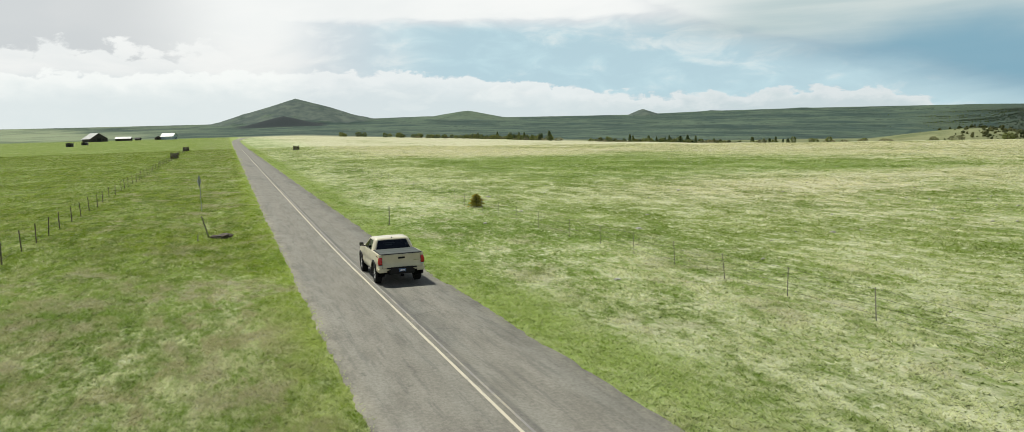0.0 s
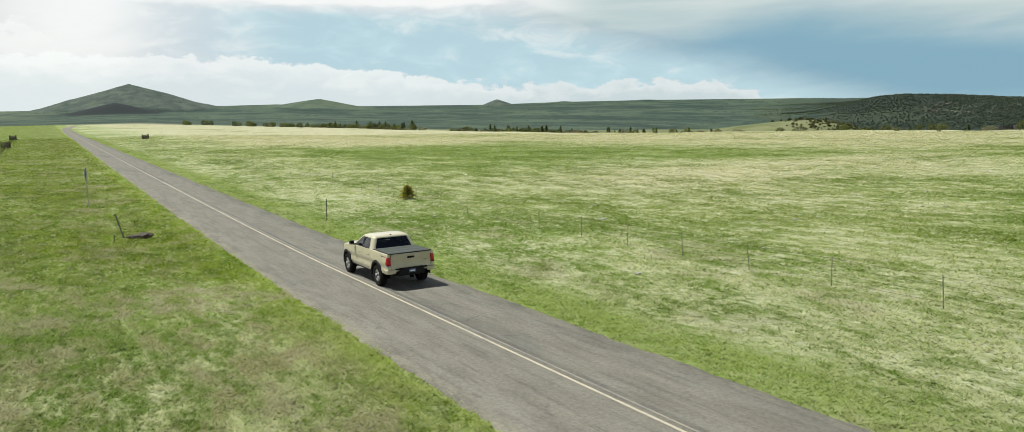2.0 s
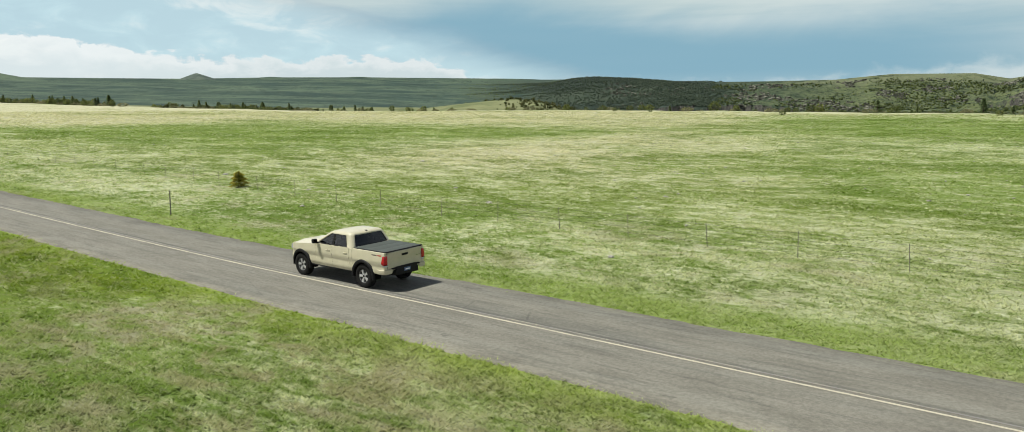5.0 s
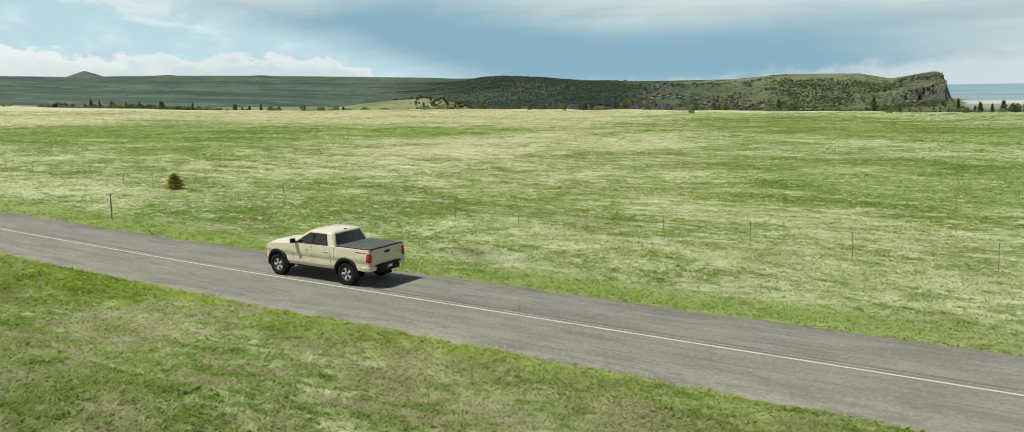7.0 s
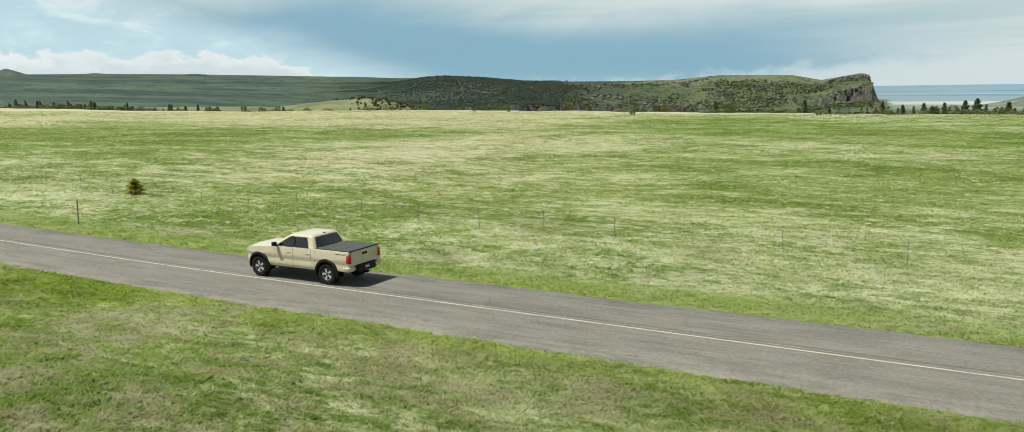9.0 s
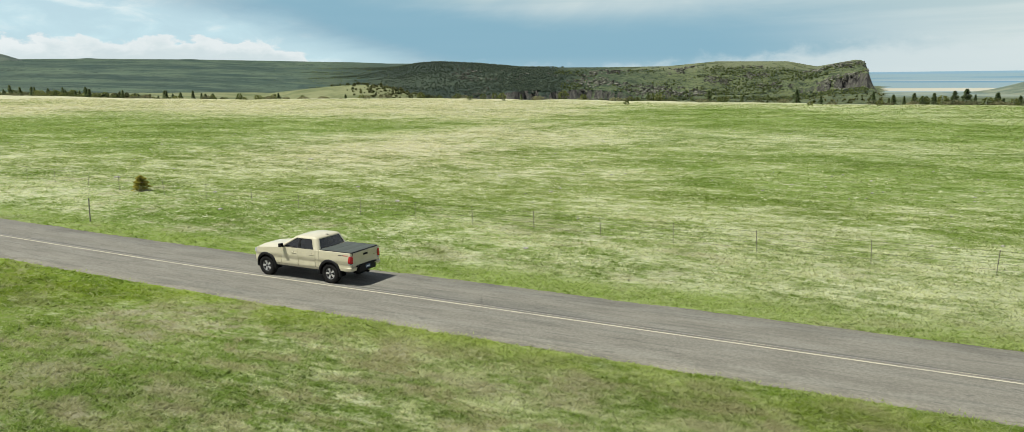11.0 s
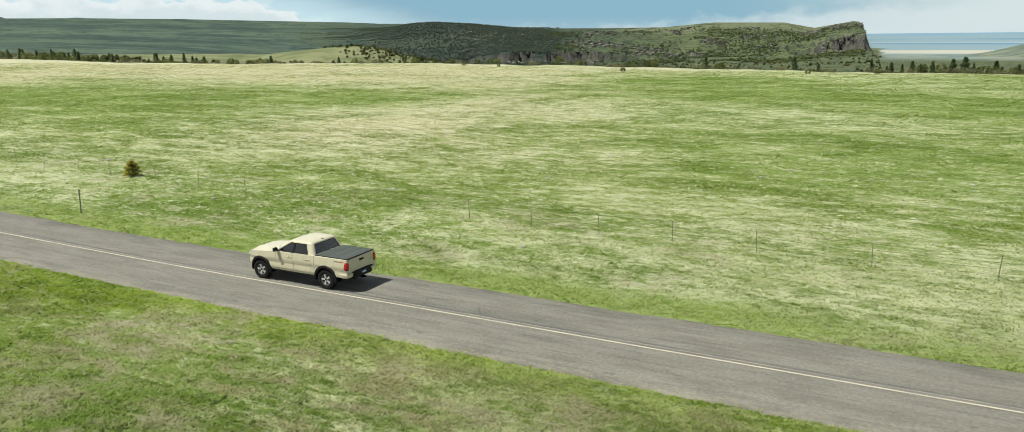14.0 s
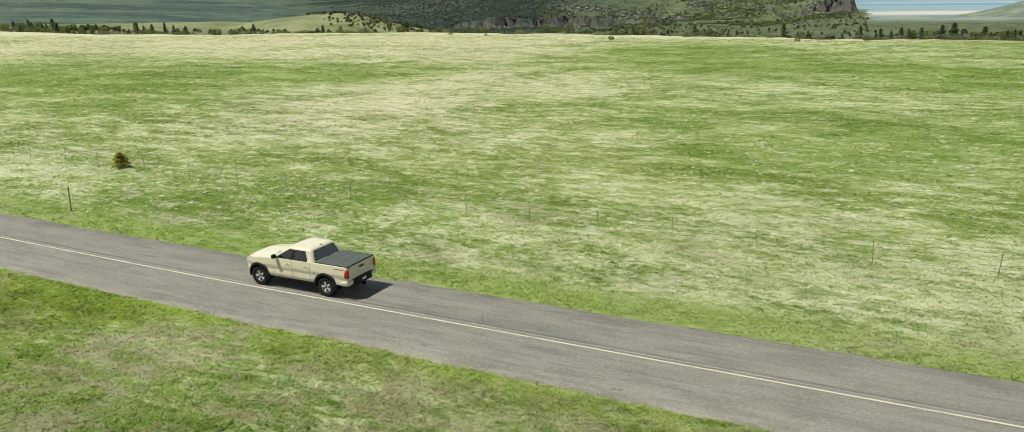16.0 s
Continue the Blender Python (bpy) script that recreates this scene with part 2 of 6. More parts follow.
    # bright fresh strip along the asphalt
    off = a.math("ADD", a.math("ABSOLUTE", a.math("SUBTRACT", x, 0.03)), wob)
    wide = a.ramp(x, -1.0, 1.0, 5.2, 6.7)
    strip = a.math("MULTIPLY", a.ramp(a.math("SUBTRACT", wide, off), 0.0, 2.4), a.ramp(a.math("ADD", a.math("MULTIPLY", mid, 0.5), a.math("MULTIPLY", small, 0.5)), 0.36, 0.58, 0.10, 0.78))
    col = a.mix(strip, col, a.mix(a.ramp(x, -1.0, 1.0), (0.172, 0.242, 0.012), (0.172, 0.252, 0.036)))
    # coarse dark tufts standing among them
    tuft = a.noise(2.1, 4.0, 0.7, a.scaled(a.pos, (1.0, 0.40, 1.0)), 0.8)
    col = a.mix(a.math("MULTIPLY", a.ramp(tuft, 0.53, 0.63), a.math("ADD", a.ramp(x, 1.0, -3.0, 0.22, 0.27), a.ramp(x, -6.0, -10.0, 0.0, 0.46))), col, (0.068, 0.106, 0.015))
    # brownish dead thatch in the left verge
    thin = a.noise(0.75, 6.0, 0.72, a.scaled(a.pos, (1.0, 0.5, 1.0)), 0.6)
    col = a.mix(a.math("MULTIPLY", a.ramp(thin, 0.47, 0.60), a.math("MULTIPLY", a.math("MULTIPLY", a.ramp(x, -2.9, -4.8, 0.0, 0.78), a.ramp(x, -6.5, -10.0, 1.0, 0.7)), a.ramp(y, 2.0, 9.0, 1.0, 0.4))), col, (0.256, 0.244, 0.146))
    # bare greyish earth in places near the road
    bare = a.math("MULTIPLY", a.ramp(a.math("ADD", a.math("MULTIPLY", a.noise(0.22, 5.0, 0.6, None, 0.5), 0.62), a.math("MULTIPLY", small, 0.38)), 0.515, 0.62), a.ramp(a.math("ABSOLUTE", x), 24.0, 12.0))
    col = a.mix(a.math("MULTIPLY", bare, a.ramp(x, -1.0, 1.0, 0.7, 0.4)), col, (0.245, 0.230, 0.155))
    return col, sep, small, tiny


def ground_material():
    a = Mat("meadow_ground")
    col, sep, small, tiny = meadow(a)
    # distance from the walkable field: rough pasture, brush and rock on the far slopes
    v = a.N("ShaderNodeVectorMath")
    v.operation = "LENGTH"
    rel = a.N("ShaderNodeVectorMath")
    rel.operation = "ADD"
    a.put(a.pos, rel.inputs[0])
    rel.inputs[1].default_value = (12.0, 22.0, 0.0)
    a.put(a.scaled(rel.outputs[0], (1.0, 1.0, 0.0)), v.inputs[0])
    r = v.outputs["Value"]
    rs = a.N("ShaderNodeSeparateXYZ")
    a.put(rel.outputs[0], rs.inputs[0])
    azim = a.math("MULTIPLY", a.math("ARCTAN2", rs.outputs[0], rs.outputs[1]), 57.2958)
    n1 = a.noise(0.0035, 6.0, 0.6, a.scaled(a.pos, (1.0, 0.45, 1.0)), 0.6)
    n2 = a.noise(0.02, 5.0, 0.65, None, 0.3)
    n3 = a.noise(0.12, 5.0, 0.7)
    pol = a.N("ShaderNodeCombineXYZ")
    warp = a.math("MULTIPLY", a.noise(0.0016, 3.0), 900.0)
    a.put(a.math("MULTIPLY", azim, 0.20), pol.inputs[0])
    a.put(a.math("MULTIPLY", a.math("ADD", r, warp), 0.0045), pol.inputs[1])
    folds = a.noise(1.0, 6.0, 0.62, pol.outputs[0], 0.9)
    hedge = a.noise(1.0, 7.0, 0.7, a.scaled(pol.outputs[0], (0.9, 2.1, 1.0)), 0.6)
    # slopes kept dark and bluish: the cloud shadow is painted into their colour
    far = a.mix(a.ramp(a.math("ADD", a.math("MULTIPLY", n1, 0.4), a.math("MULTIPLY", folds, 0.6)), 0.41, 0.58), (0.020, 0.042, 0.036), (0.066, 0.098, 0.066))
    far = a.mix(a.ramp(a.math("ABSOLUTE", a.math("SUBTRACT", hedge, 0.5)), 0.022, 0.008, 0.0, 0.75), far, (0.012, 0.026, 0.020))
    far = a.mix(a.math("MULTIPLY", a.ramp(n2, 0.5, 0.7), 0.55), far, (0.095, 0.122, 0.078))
    # sunlit patches, painted pale towards the left bearings
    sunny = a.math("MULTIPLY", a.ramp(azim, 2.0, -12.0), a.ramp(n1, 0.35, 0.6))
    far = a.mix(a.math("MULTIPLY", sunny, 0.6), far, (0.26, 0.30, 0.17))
    brush = a.math("MULTIPLY", a.ramp(a.math("ADD", azim, a.math("MULTIPLY", a.math("SUBTRACT", folds, 0.5), 22.0)), 47.0, 54.0), a.ramp(r, 4300.0, 2600.0))
    scrub = a.mix(a.ramp(n2, 0.38, 0.62), (0.027, 0.044, 0.027), (0.066, 0.088, 0.045))
    scrub = a.mix(a.math("MULTIPLY", a.ramp(n3, 0.5, 0.68), a.ramp(azim, 64.0, 69.0, 0.1, 0.6)), scrub, (0.115, 0.120, 0.065))
    tufts = a.noise(0.09, 4.0, 0.7, None, 0.4)
    scrub = a.mix(a.math("MULTIPLY", a.ramp(azim, 70.0, 76.0), a.ramp(a.noise(0.05, 5.0, 0.7, None, 0.6), 0.40, 0.60, 0.1, 0.75)), scrub, (0.105, 0.122, 0.050))
    scrub = a.mix(a.ramp(tufts, 0.52, 0.60), scrub, (0.014, 0.024, 0.012))
    stony = a.math("MULTIPLY", a.ramp(a.noise(0.06, 5.0, 0.75), 0.60, 0.68), a.ramp(azim, 66.0, 74.0))
    scrub = a.mix(a.math("MULTIPLY", stony, 0.8), scrub, (0.15, 0.145, 0.118))
    woody = a.math("MULTIPLY", a.ramp(a.math("ADD", azim, a.math("MULTIPLY", n2, 8.0)), 52.0, 58.0), a.ramp(azim, 69.0, 65.0))
    scrub = a.mix(a.math("MULTIPLY", woody, 0.92), scrub, a.mix(a.ramp(n3, 0.4, 0.65), (0.019, 0.031, 0.026), (0.035, 0.051, 0.038)))
    topland = a.math("MULTIPLY", a.math("MULTIPLY", a.ramp(r, 2130.0, 2230.0), a.ramp(azim, 69.0, 73.0)), a.ramp(n2, 0.42, 0.52))
    scrub = a.mix(a.math("MULTIPLY", topland, 0.6), scrub, (0.135, 0.148, 0.086))
    glade = a.math("ADD", r, a.math("MULTIPLY", a.math("SUBTRACT", folds, 0.5), 260.0))
    open_land = a.math("MULTIPLY", a.math("MULTIPLY", a.ramp(glade, 1920.0, 1990.0), a.ramp(glade, 2190.0, 2120.0)), a.ramp(azim, 66.0, 61.0))
    scrub = a.mix(a.math("MULTIPLY", open_land, 0.16), scrub, a.mix(a.ramp(n2, 0.38, 0.62), (0.070, 0.094, 0.046), (0.128, 0.146, 0.074)))
    far = a.mix(brush, far, scrub)
    # meadow below the slopes with sunlight painted in, grey-brown thicket in front of it
    reach = a.math("ADD", a.ramp(azim, 29.0, 50.0, 880.0, 1230.0), a.math("MULTIPLY", a.math("SUBTRACT", n2, 0.5), 160.0))
    lit = a.math("MULTIPLY", a.ramp(a.math("SUBTRACT", r, reach), 25.0, -25.0), a.math("MULTIPLY", a.ramp(azim, 16.0, 28.0), a.ramp(azim, 59.0, 56.5)))
    meadow_far = a.mix(a.ramp(n2, 0.36, 0.62), (0.092, 0.112, 0.046), (0.178, 0.190, 0.094))
    thicket = a.mix(a.ramp(n3, 0.4, 0.6), (0.060, 0.062, 0.036), (0.165, 0.150, 0.090))
    near_side = a.ramp(a.math("ADD", r, a.math("MULTIPLY", a.math("SUBTRACT", n2, 0.5), 300.0)), 800.0, 700.0)
    far = a.mix(lit, far, a.mix(a.math("MULTIPLY", near_side, 0.75), meadow_far, thicket))
    nz = a.N("ShaderNodeSeparateXYZ")
    a.put(a.geo.outputs["True Normal"], nz.inputs[0])
    stripes = a.noise(0.16, 4.0, 0.7, a.scaled(a.pos, (1.0, 1.0, 0.22)))
    rock = a.mix(a.ramp(stripes, 0.35, 0.65), (0.020, 0.020, 0.019), (0.074, 0.072, 0.062))
    rocky = a.math("MULTIPLY", a.ramp(a.math("ADD", nz.outputs[2], a.math("MULTIPLY", a.math("SUBTRACT", n3, 0.5), 0.35)), 0.76, 0.56), a.ramp(azim, 50.0, 58.0))
    far = a.mix(rocky, far, rock)
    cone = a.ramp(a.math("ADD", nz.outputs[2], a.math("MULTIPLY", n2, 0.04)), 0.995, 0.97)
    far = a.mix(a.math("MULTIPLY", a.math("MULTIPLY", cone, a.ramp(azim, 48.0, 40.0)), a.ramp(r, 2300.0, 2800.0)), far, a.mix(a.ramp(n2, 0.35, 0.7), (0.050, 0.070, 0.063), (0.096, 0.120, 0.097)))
    # small front cone in cloud shadow, the shade painted as a dark colour
    shaded_cone = a.math("MULTIPLY", a.math("MULTIPLY", a.ramp(r, 2960.0, 2920.0), a.ramp(r, 2640.0, 2680.0)), a.math("MULTIPLY", a.ramp(azim, 0.4, 1.2), a.ramp(azim, 7.2, 6.4)))
    far = a.mix(shaded_cone, far, (0.020, 0.028, 0.029))
    # hill behind it with sunlight painted on as paler green
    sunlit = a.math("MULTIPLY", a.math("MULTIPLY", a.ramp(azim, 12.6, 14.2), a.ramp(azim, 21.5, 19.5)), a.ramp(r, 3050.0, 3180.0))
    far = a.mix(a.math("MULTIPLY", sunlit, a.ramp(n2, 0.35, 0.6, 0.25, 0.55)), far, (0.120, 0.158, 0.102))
    # pale dry basin beyond the headland, distance haze painted into it as blue
    tail = a.math("MULTIPLY", a.ramp(a.math("ADD", azim, a.math("MULTIPLY", a.math("SUBTRACT", n2, 0.5), 2.2)), 88.15, 87.95), a.ramp(r, 2420.0, 2360.0))
    knoll = a.ramp(a.math("SQRT", a.math("ADD", a.math("POWER", a.math("DIVIDE", a.math("SUBTRACT", azim, 99.0), 6.5), 2.0), a.math("POWER", a.math("DIVIDE", a.math("SUBTRACT", r, 1700.0), 300.0), 2.0))), 1.0, 0.85)
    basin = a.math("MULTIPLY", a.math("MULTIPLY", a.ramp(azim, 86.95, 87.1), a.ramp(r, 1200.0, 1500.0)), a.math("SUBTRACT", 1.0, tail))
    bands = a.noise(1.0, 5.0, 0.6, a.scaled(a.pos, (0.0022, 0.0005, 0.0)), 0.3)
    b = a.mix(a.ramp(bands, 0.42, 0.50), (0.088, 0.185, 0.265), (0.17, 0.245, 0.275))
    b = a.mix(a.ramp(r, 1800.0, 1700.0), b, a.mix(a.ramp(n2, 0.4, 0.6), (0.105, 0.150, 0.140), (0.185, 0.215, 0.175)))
    shore = a.math("ADD", r, a.math("MULTIPLY", a.math("SUBTRACT", bands, 0.5), 500.0))
    b = a.mix(a.math("MULTIPLY", a.ramp(shore, 1790.0, 1850.0), a.ramp(shore, 2130.0, 2070.0)), b, (0.37, 0.355, 0.29))
    b = a.mix(a.math("MULTIPLY", a.math("MULTIPLY", a.ramp(shore, 2900.0, 2950.0), a.ramp(shore, 3120.0, 3060.0)), 0.6), b, (0.33, 0.345, 0.33))
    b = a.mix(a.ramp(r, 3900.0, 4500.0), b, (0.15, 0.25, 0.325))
    b = a.mix(knoll, b, a.mix(a.ramp(n2, 0.4, 0.6), (0.085, 0.115, 0.090), (0.165, 0.185, 0.130)))
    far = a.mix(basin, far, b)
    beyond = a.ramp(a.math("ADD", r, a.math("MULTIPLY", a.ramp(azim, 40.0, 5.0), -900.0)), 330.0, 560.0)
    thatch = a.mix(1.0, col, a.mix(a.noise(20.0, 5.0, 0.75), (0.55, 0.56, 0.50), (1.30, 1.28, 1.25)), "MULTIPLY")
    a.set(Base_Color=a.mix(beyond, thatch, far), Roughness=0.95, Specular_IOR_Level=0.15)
    grain = a.noise(26.0, 4.0, 0.7)
    h = a.math("ADD", a.math("MULTIPLY", small, 0.5), a.math("ADD", a.math("MULTIPLY", tiny, 0.35), a.math("MULTIPLY", grain, 0.15)))
    a.bump(h, 1.0, 0.3)
    return a.m


def grass_material():
    a = Mat("grass_blades")
    col, sep, small, tiny = meadow(a)
    rnd = a.geo.outputs["Random Per Island"]
    col = a.mix(1.0, col, a.mix(rnd, (1.06, 1.09, 0.86), (1.31, 1.27, 1.12)), "MULTIPLY")
    col = a.mix(a.math("MULTIPLY", a.ramp(rnd, 0.78, 0.82), 0.28), col, (0.40, 0.42, 0.25))
    a.set(Base_Color=col, Roughness=0.8, Specular_IOR_Level=0.2)
    thin = a.N("ShaderNodeBsdfTranslucent")
    a.put(col, thin.inputs[0])
    both = a.N("ShaderNodeMixShader")
    both.inputs[0].default_value = 0.5
    a.put(a.b.outputs[0], both.inputs[1])
    a.put(thin.outputs[0], both.inputs[2])
    a.put(both.outputs[0], a.t.nodes["Material Output"].inputs[0])
    return a.m


def asphalt_material():
    a = Mat("worn_asphalt")
    sep = a.N("ShaderNodeSeparateXYZ")
    a.put(a.pos, sep.inputs[0])
    x = sep.outputs[0]
    fine = a.noise(55.0, 3.0, 0.7)
    mid = a.noise(1.6, 6.0, 0.65, a.scaled(a.pos, (1.0, 0.28, 1.0)), 0.4)
    big = a.noise(0.35, 4.0, 0.6, a.scaled(a.pos, (1.0, 0.22, 1.0)), 0.3)
    col = a.mix(a.ramp(mid, 0.3, 0.7), (0.143, 0.131, 0.113), (0.195, 0.180, 0.157))
    col = a.mix(a.math("MULTIPLY", a.ramp(big, 0.55, 0.68), 0.5), col, (0.085, 0.082, 0.076))
    col = a.mix(a.math("MULTIPLY", a.ramp(fine, 0.5, 0.75), 0.35), col, (0.27, 0.26, 0.235))
    # polished wheel tracks and the darker seam by the line
    ax = a.math("ABSOLUTE", a.math("SUBTRACT", a.math("ABSOLUTE", x), 1.3))
    track = a.math("MULTIPLY", a.ramp(a.math("ABSOLUTE", a.math("SUBTRACT", ax, 0.75)), 0.42, 0.1), a.ramp(mid, 0.35, 0.6))
    col = a.mix(a.math("MULTIPLY", track, 0.30), col, (0.190, 0.184, 0.165))
    seam = a.ramp(a.math("ABSOLUTE", a.math("SUBTRACT", x, 0.27)), 0.12, 0.03)
    col = a.mix(a.math("MULTIPLY", seam, a.ramp(mid, 0.4, 0.55, 0.2, 0.7)), col, (0.085, 0.082, 0.078))
    drag = a.noise(3.0, 5.0, 0.7, a.scaled(a.pos, (1.6, 0.09, 1.0)), 0.2)
    col = a.mix(a.math("MULTIPLY", a.ramp(drag, 0.51, 0.64), 0.40), col, (0.088, 0.085, 0.077))
    col = a.mix(a.math("MULTIPLY", a.ramp(drag, 0.47, 0.34), 0.32), col, (0.205, 0.194, 0.168))
    spots = a.noise(2.4, 3.0, 0.6, a.scaled(a.pos, (1.0, 0.5, 1.0)))
    col = a.mix(a.math("MULTIPLY", a.ramp(spots, 0.66, 0.72), 0.5), col, (0.070, 0.067, 0.060))
    # cracks
    cr = a.voronoi(0.55, a.scaled(a.pos, (1.0, 0.55, 1.0)), "DISTANCE_TO_EDGE")
    crack = a.math("MULTIPLY", a.ramp(a.math("ADD", cr, a.math("MULTIPLY", mid, 0.03)), 0.030, 0.012), a.ramp(big, 0.52, 0.62))
    col = a.mix(a.math("MULTIPLY", crack, 0.35), col, (0.055, 0.052, 0.05))
    # dusty crumbling margins
    rim = a.math("MULTIPLY", a.ramp(a.math("ABSOLUTE", a.math("ADD", x, -0.03)), 2.25, 2.75), a.ramp(mid, 0.35, 0.6))
    col = a.mix(a.math("MULTIPLY", rim, 0.6), col, (0.255, 0.235, 0.19))
    grit = a.noise(11.0, 5.0, 0.78, a.scaled(a.pos, (1.0, 0.8, 1.0)))
    col = a.mix(1.0, col, a.mix(a.ramp(grit, 0.36, 0.64), (0.77, 0.79, 0.76), (1.05, 1.085, 1.04)), "MULTIPLY")
    a.set(Base_Color=col, Roughness=0.88, Specular_IOR_Level=0.3)
    a.bump(a.math("ADD", fine, a.math("MULTIPLY", crack, -1.5)), 0.5, 0.012)
    return a.m


def line_material(name, col, keep):
    """Road paint worn through to the asphalt."""
    a = Mat(name)
    n = a.noise(2.2, 6.0, 0.7, a.scaled(a.pos, (1.5, 0.35, 1.0)))
    f = a.noise(40.0, 3.0, 0.7)
    wear = a.ramp(a.math("ADD", a.math("MULTIPLY", n, 0.65), a.math("MULTIPLY", f, 0.35)), keep - 0.08, keep + 0.08)
    a.set(Base_Color=a.mix(wear, col, (0.17, 0.165, 0.155)), Roughness=0.8)
    return a.m


M_GROUND, M_GRASS, M_ASPHALT = ground_material(), grass_material(), asphalt_material()
M_LINE = line_material("yellow_road_paint", (0.43, 0.395, 0.30), 0.57)
M_LINE_WORN = line_material("worn_yellow_road_paint", (0.30, 0.275, 0.20), 0.455)

# ---------------------------------------------------------------- ground
OX, OY = -12.0, -22.0


def lattice(ix, iy, seed):
    h = (ix.astype(np.int64) * 374761393 + iy.astype(np.int64) * 668265263 + seed * 982451653) & 0xFFFFFFFF
    h = ((h ^ (h >> 13)) * 1274126177) & 0xFFFFFFFF
    return ((h ^ (h >> 16)) & 0xFFFF) / 65535.0


def vnoise(x, y, seed=0, octaves=4):
    """Smooth noise from -1 to 1."""
    out, amp, tot = 0.0, 1.0, 0.0
    for o in range(octaves):
        ix, iy = np.floor(x), np.floor(y)
        u, v = x - ix, y - iy
        u, v = u * u * (3 - 2 * u), v * v * (3 - 2 * v)
        a, b = lattice(ix, iy, seed + o), lattice(ix + 1, iy, seed + o)
        c, d = lattice(ix, iy + 1, seed + o), lattice(ix + 1, iy + 1, seed + o)
        out = out + amp * (a + (b - a) * u + (c - a) * v + (a - b - c + d) * u * v)
        tot += amp
        x, y, amp = x * 2.03 + 17.1, y * 2.03 - 5.7, amp * 0.5
    return out / tot * 2 - 1


def sstep(a, b, x):
    t = np.clip((x - a) / (b - a), 0, 1)
    return t * t * (3 - 2 * t)


EDGE_AZ = (-180, -30, 5, 10, 18, 25, 35, 46, 55, 65, 75, 85, 97, 110, 125, 150, 180)
EDGE_R = (950, 950, 950, 920, 740, 470, 315, 290, 278, 245, 215, 200, 200, 205, 260, 700, 1200)
BASE_EL = (0.5, 0.6, 0.6, 0.3, -0.1, -0.55, -1.35, -2.0, -2.3, -2.6, -2.9, -3.1, -3.2, -3.2, -2.6, 0.0, 0.6)
SKY_AZ = (-180, -40, -13, -1, 10, 14, 20, 29, 34.5, 40.5, 46, 50, 53.7, 55.7, 60.3, 63.2, 69.5, 73.8, 77.2, 81.9, 83.8, 85.2, 86.2, 87.0, 180)
SKY_EL = (1.2, 1.5, 1.57, 1.62, 1.75, 1.8, 1.55, 1.42, 1.47, 1.42, 1.30, 1.20, 1.18, 1.25, 0.98, 0.70, 0.66, 0.68, 0.97, 0.90, 0.52, 0.76, 0.93, 0.82, 0.45)
HILLS = ((4.8, 3250, 335, 97, 1.12), (3.9, 2800, 140, 36, 1.05), (17.0, 3350, 205, 34, 1.2), (29.7, 3500, 75, 27, 1.0), (34.5, 3500, 90, 7, 1.0), (40.5, 3550, 60, 4, 0.6), (-18.0, 3300, 300, 20, 1.2), (52.8, 930, 150, 19, 0.8))


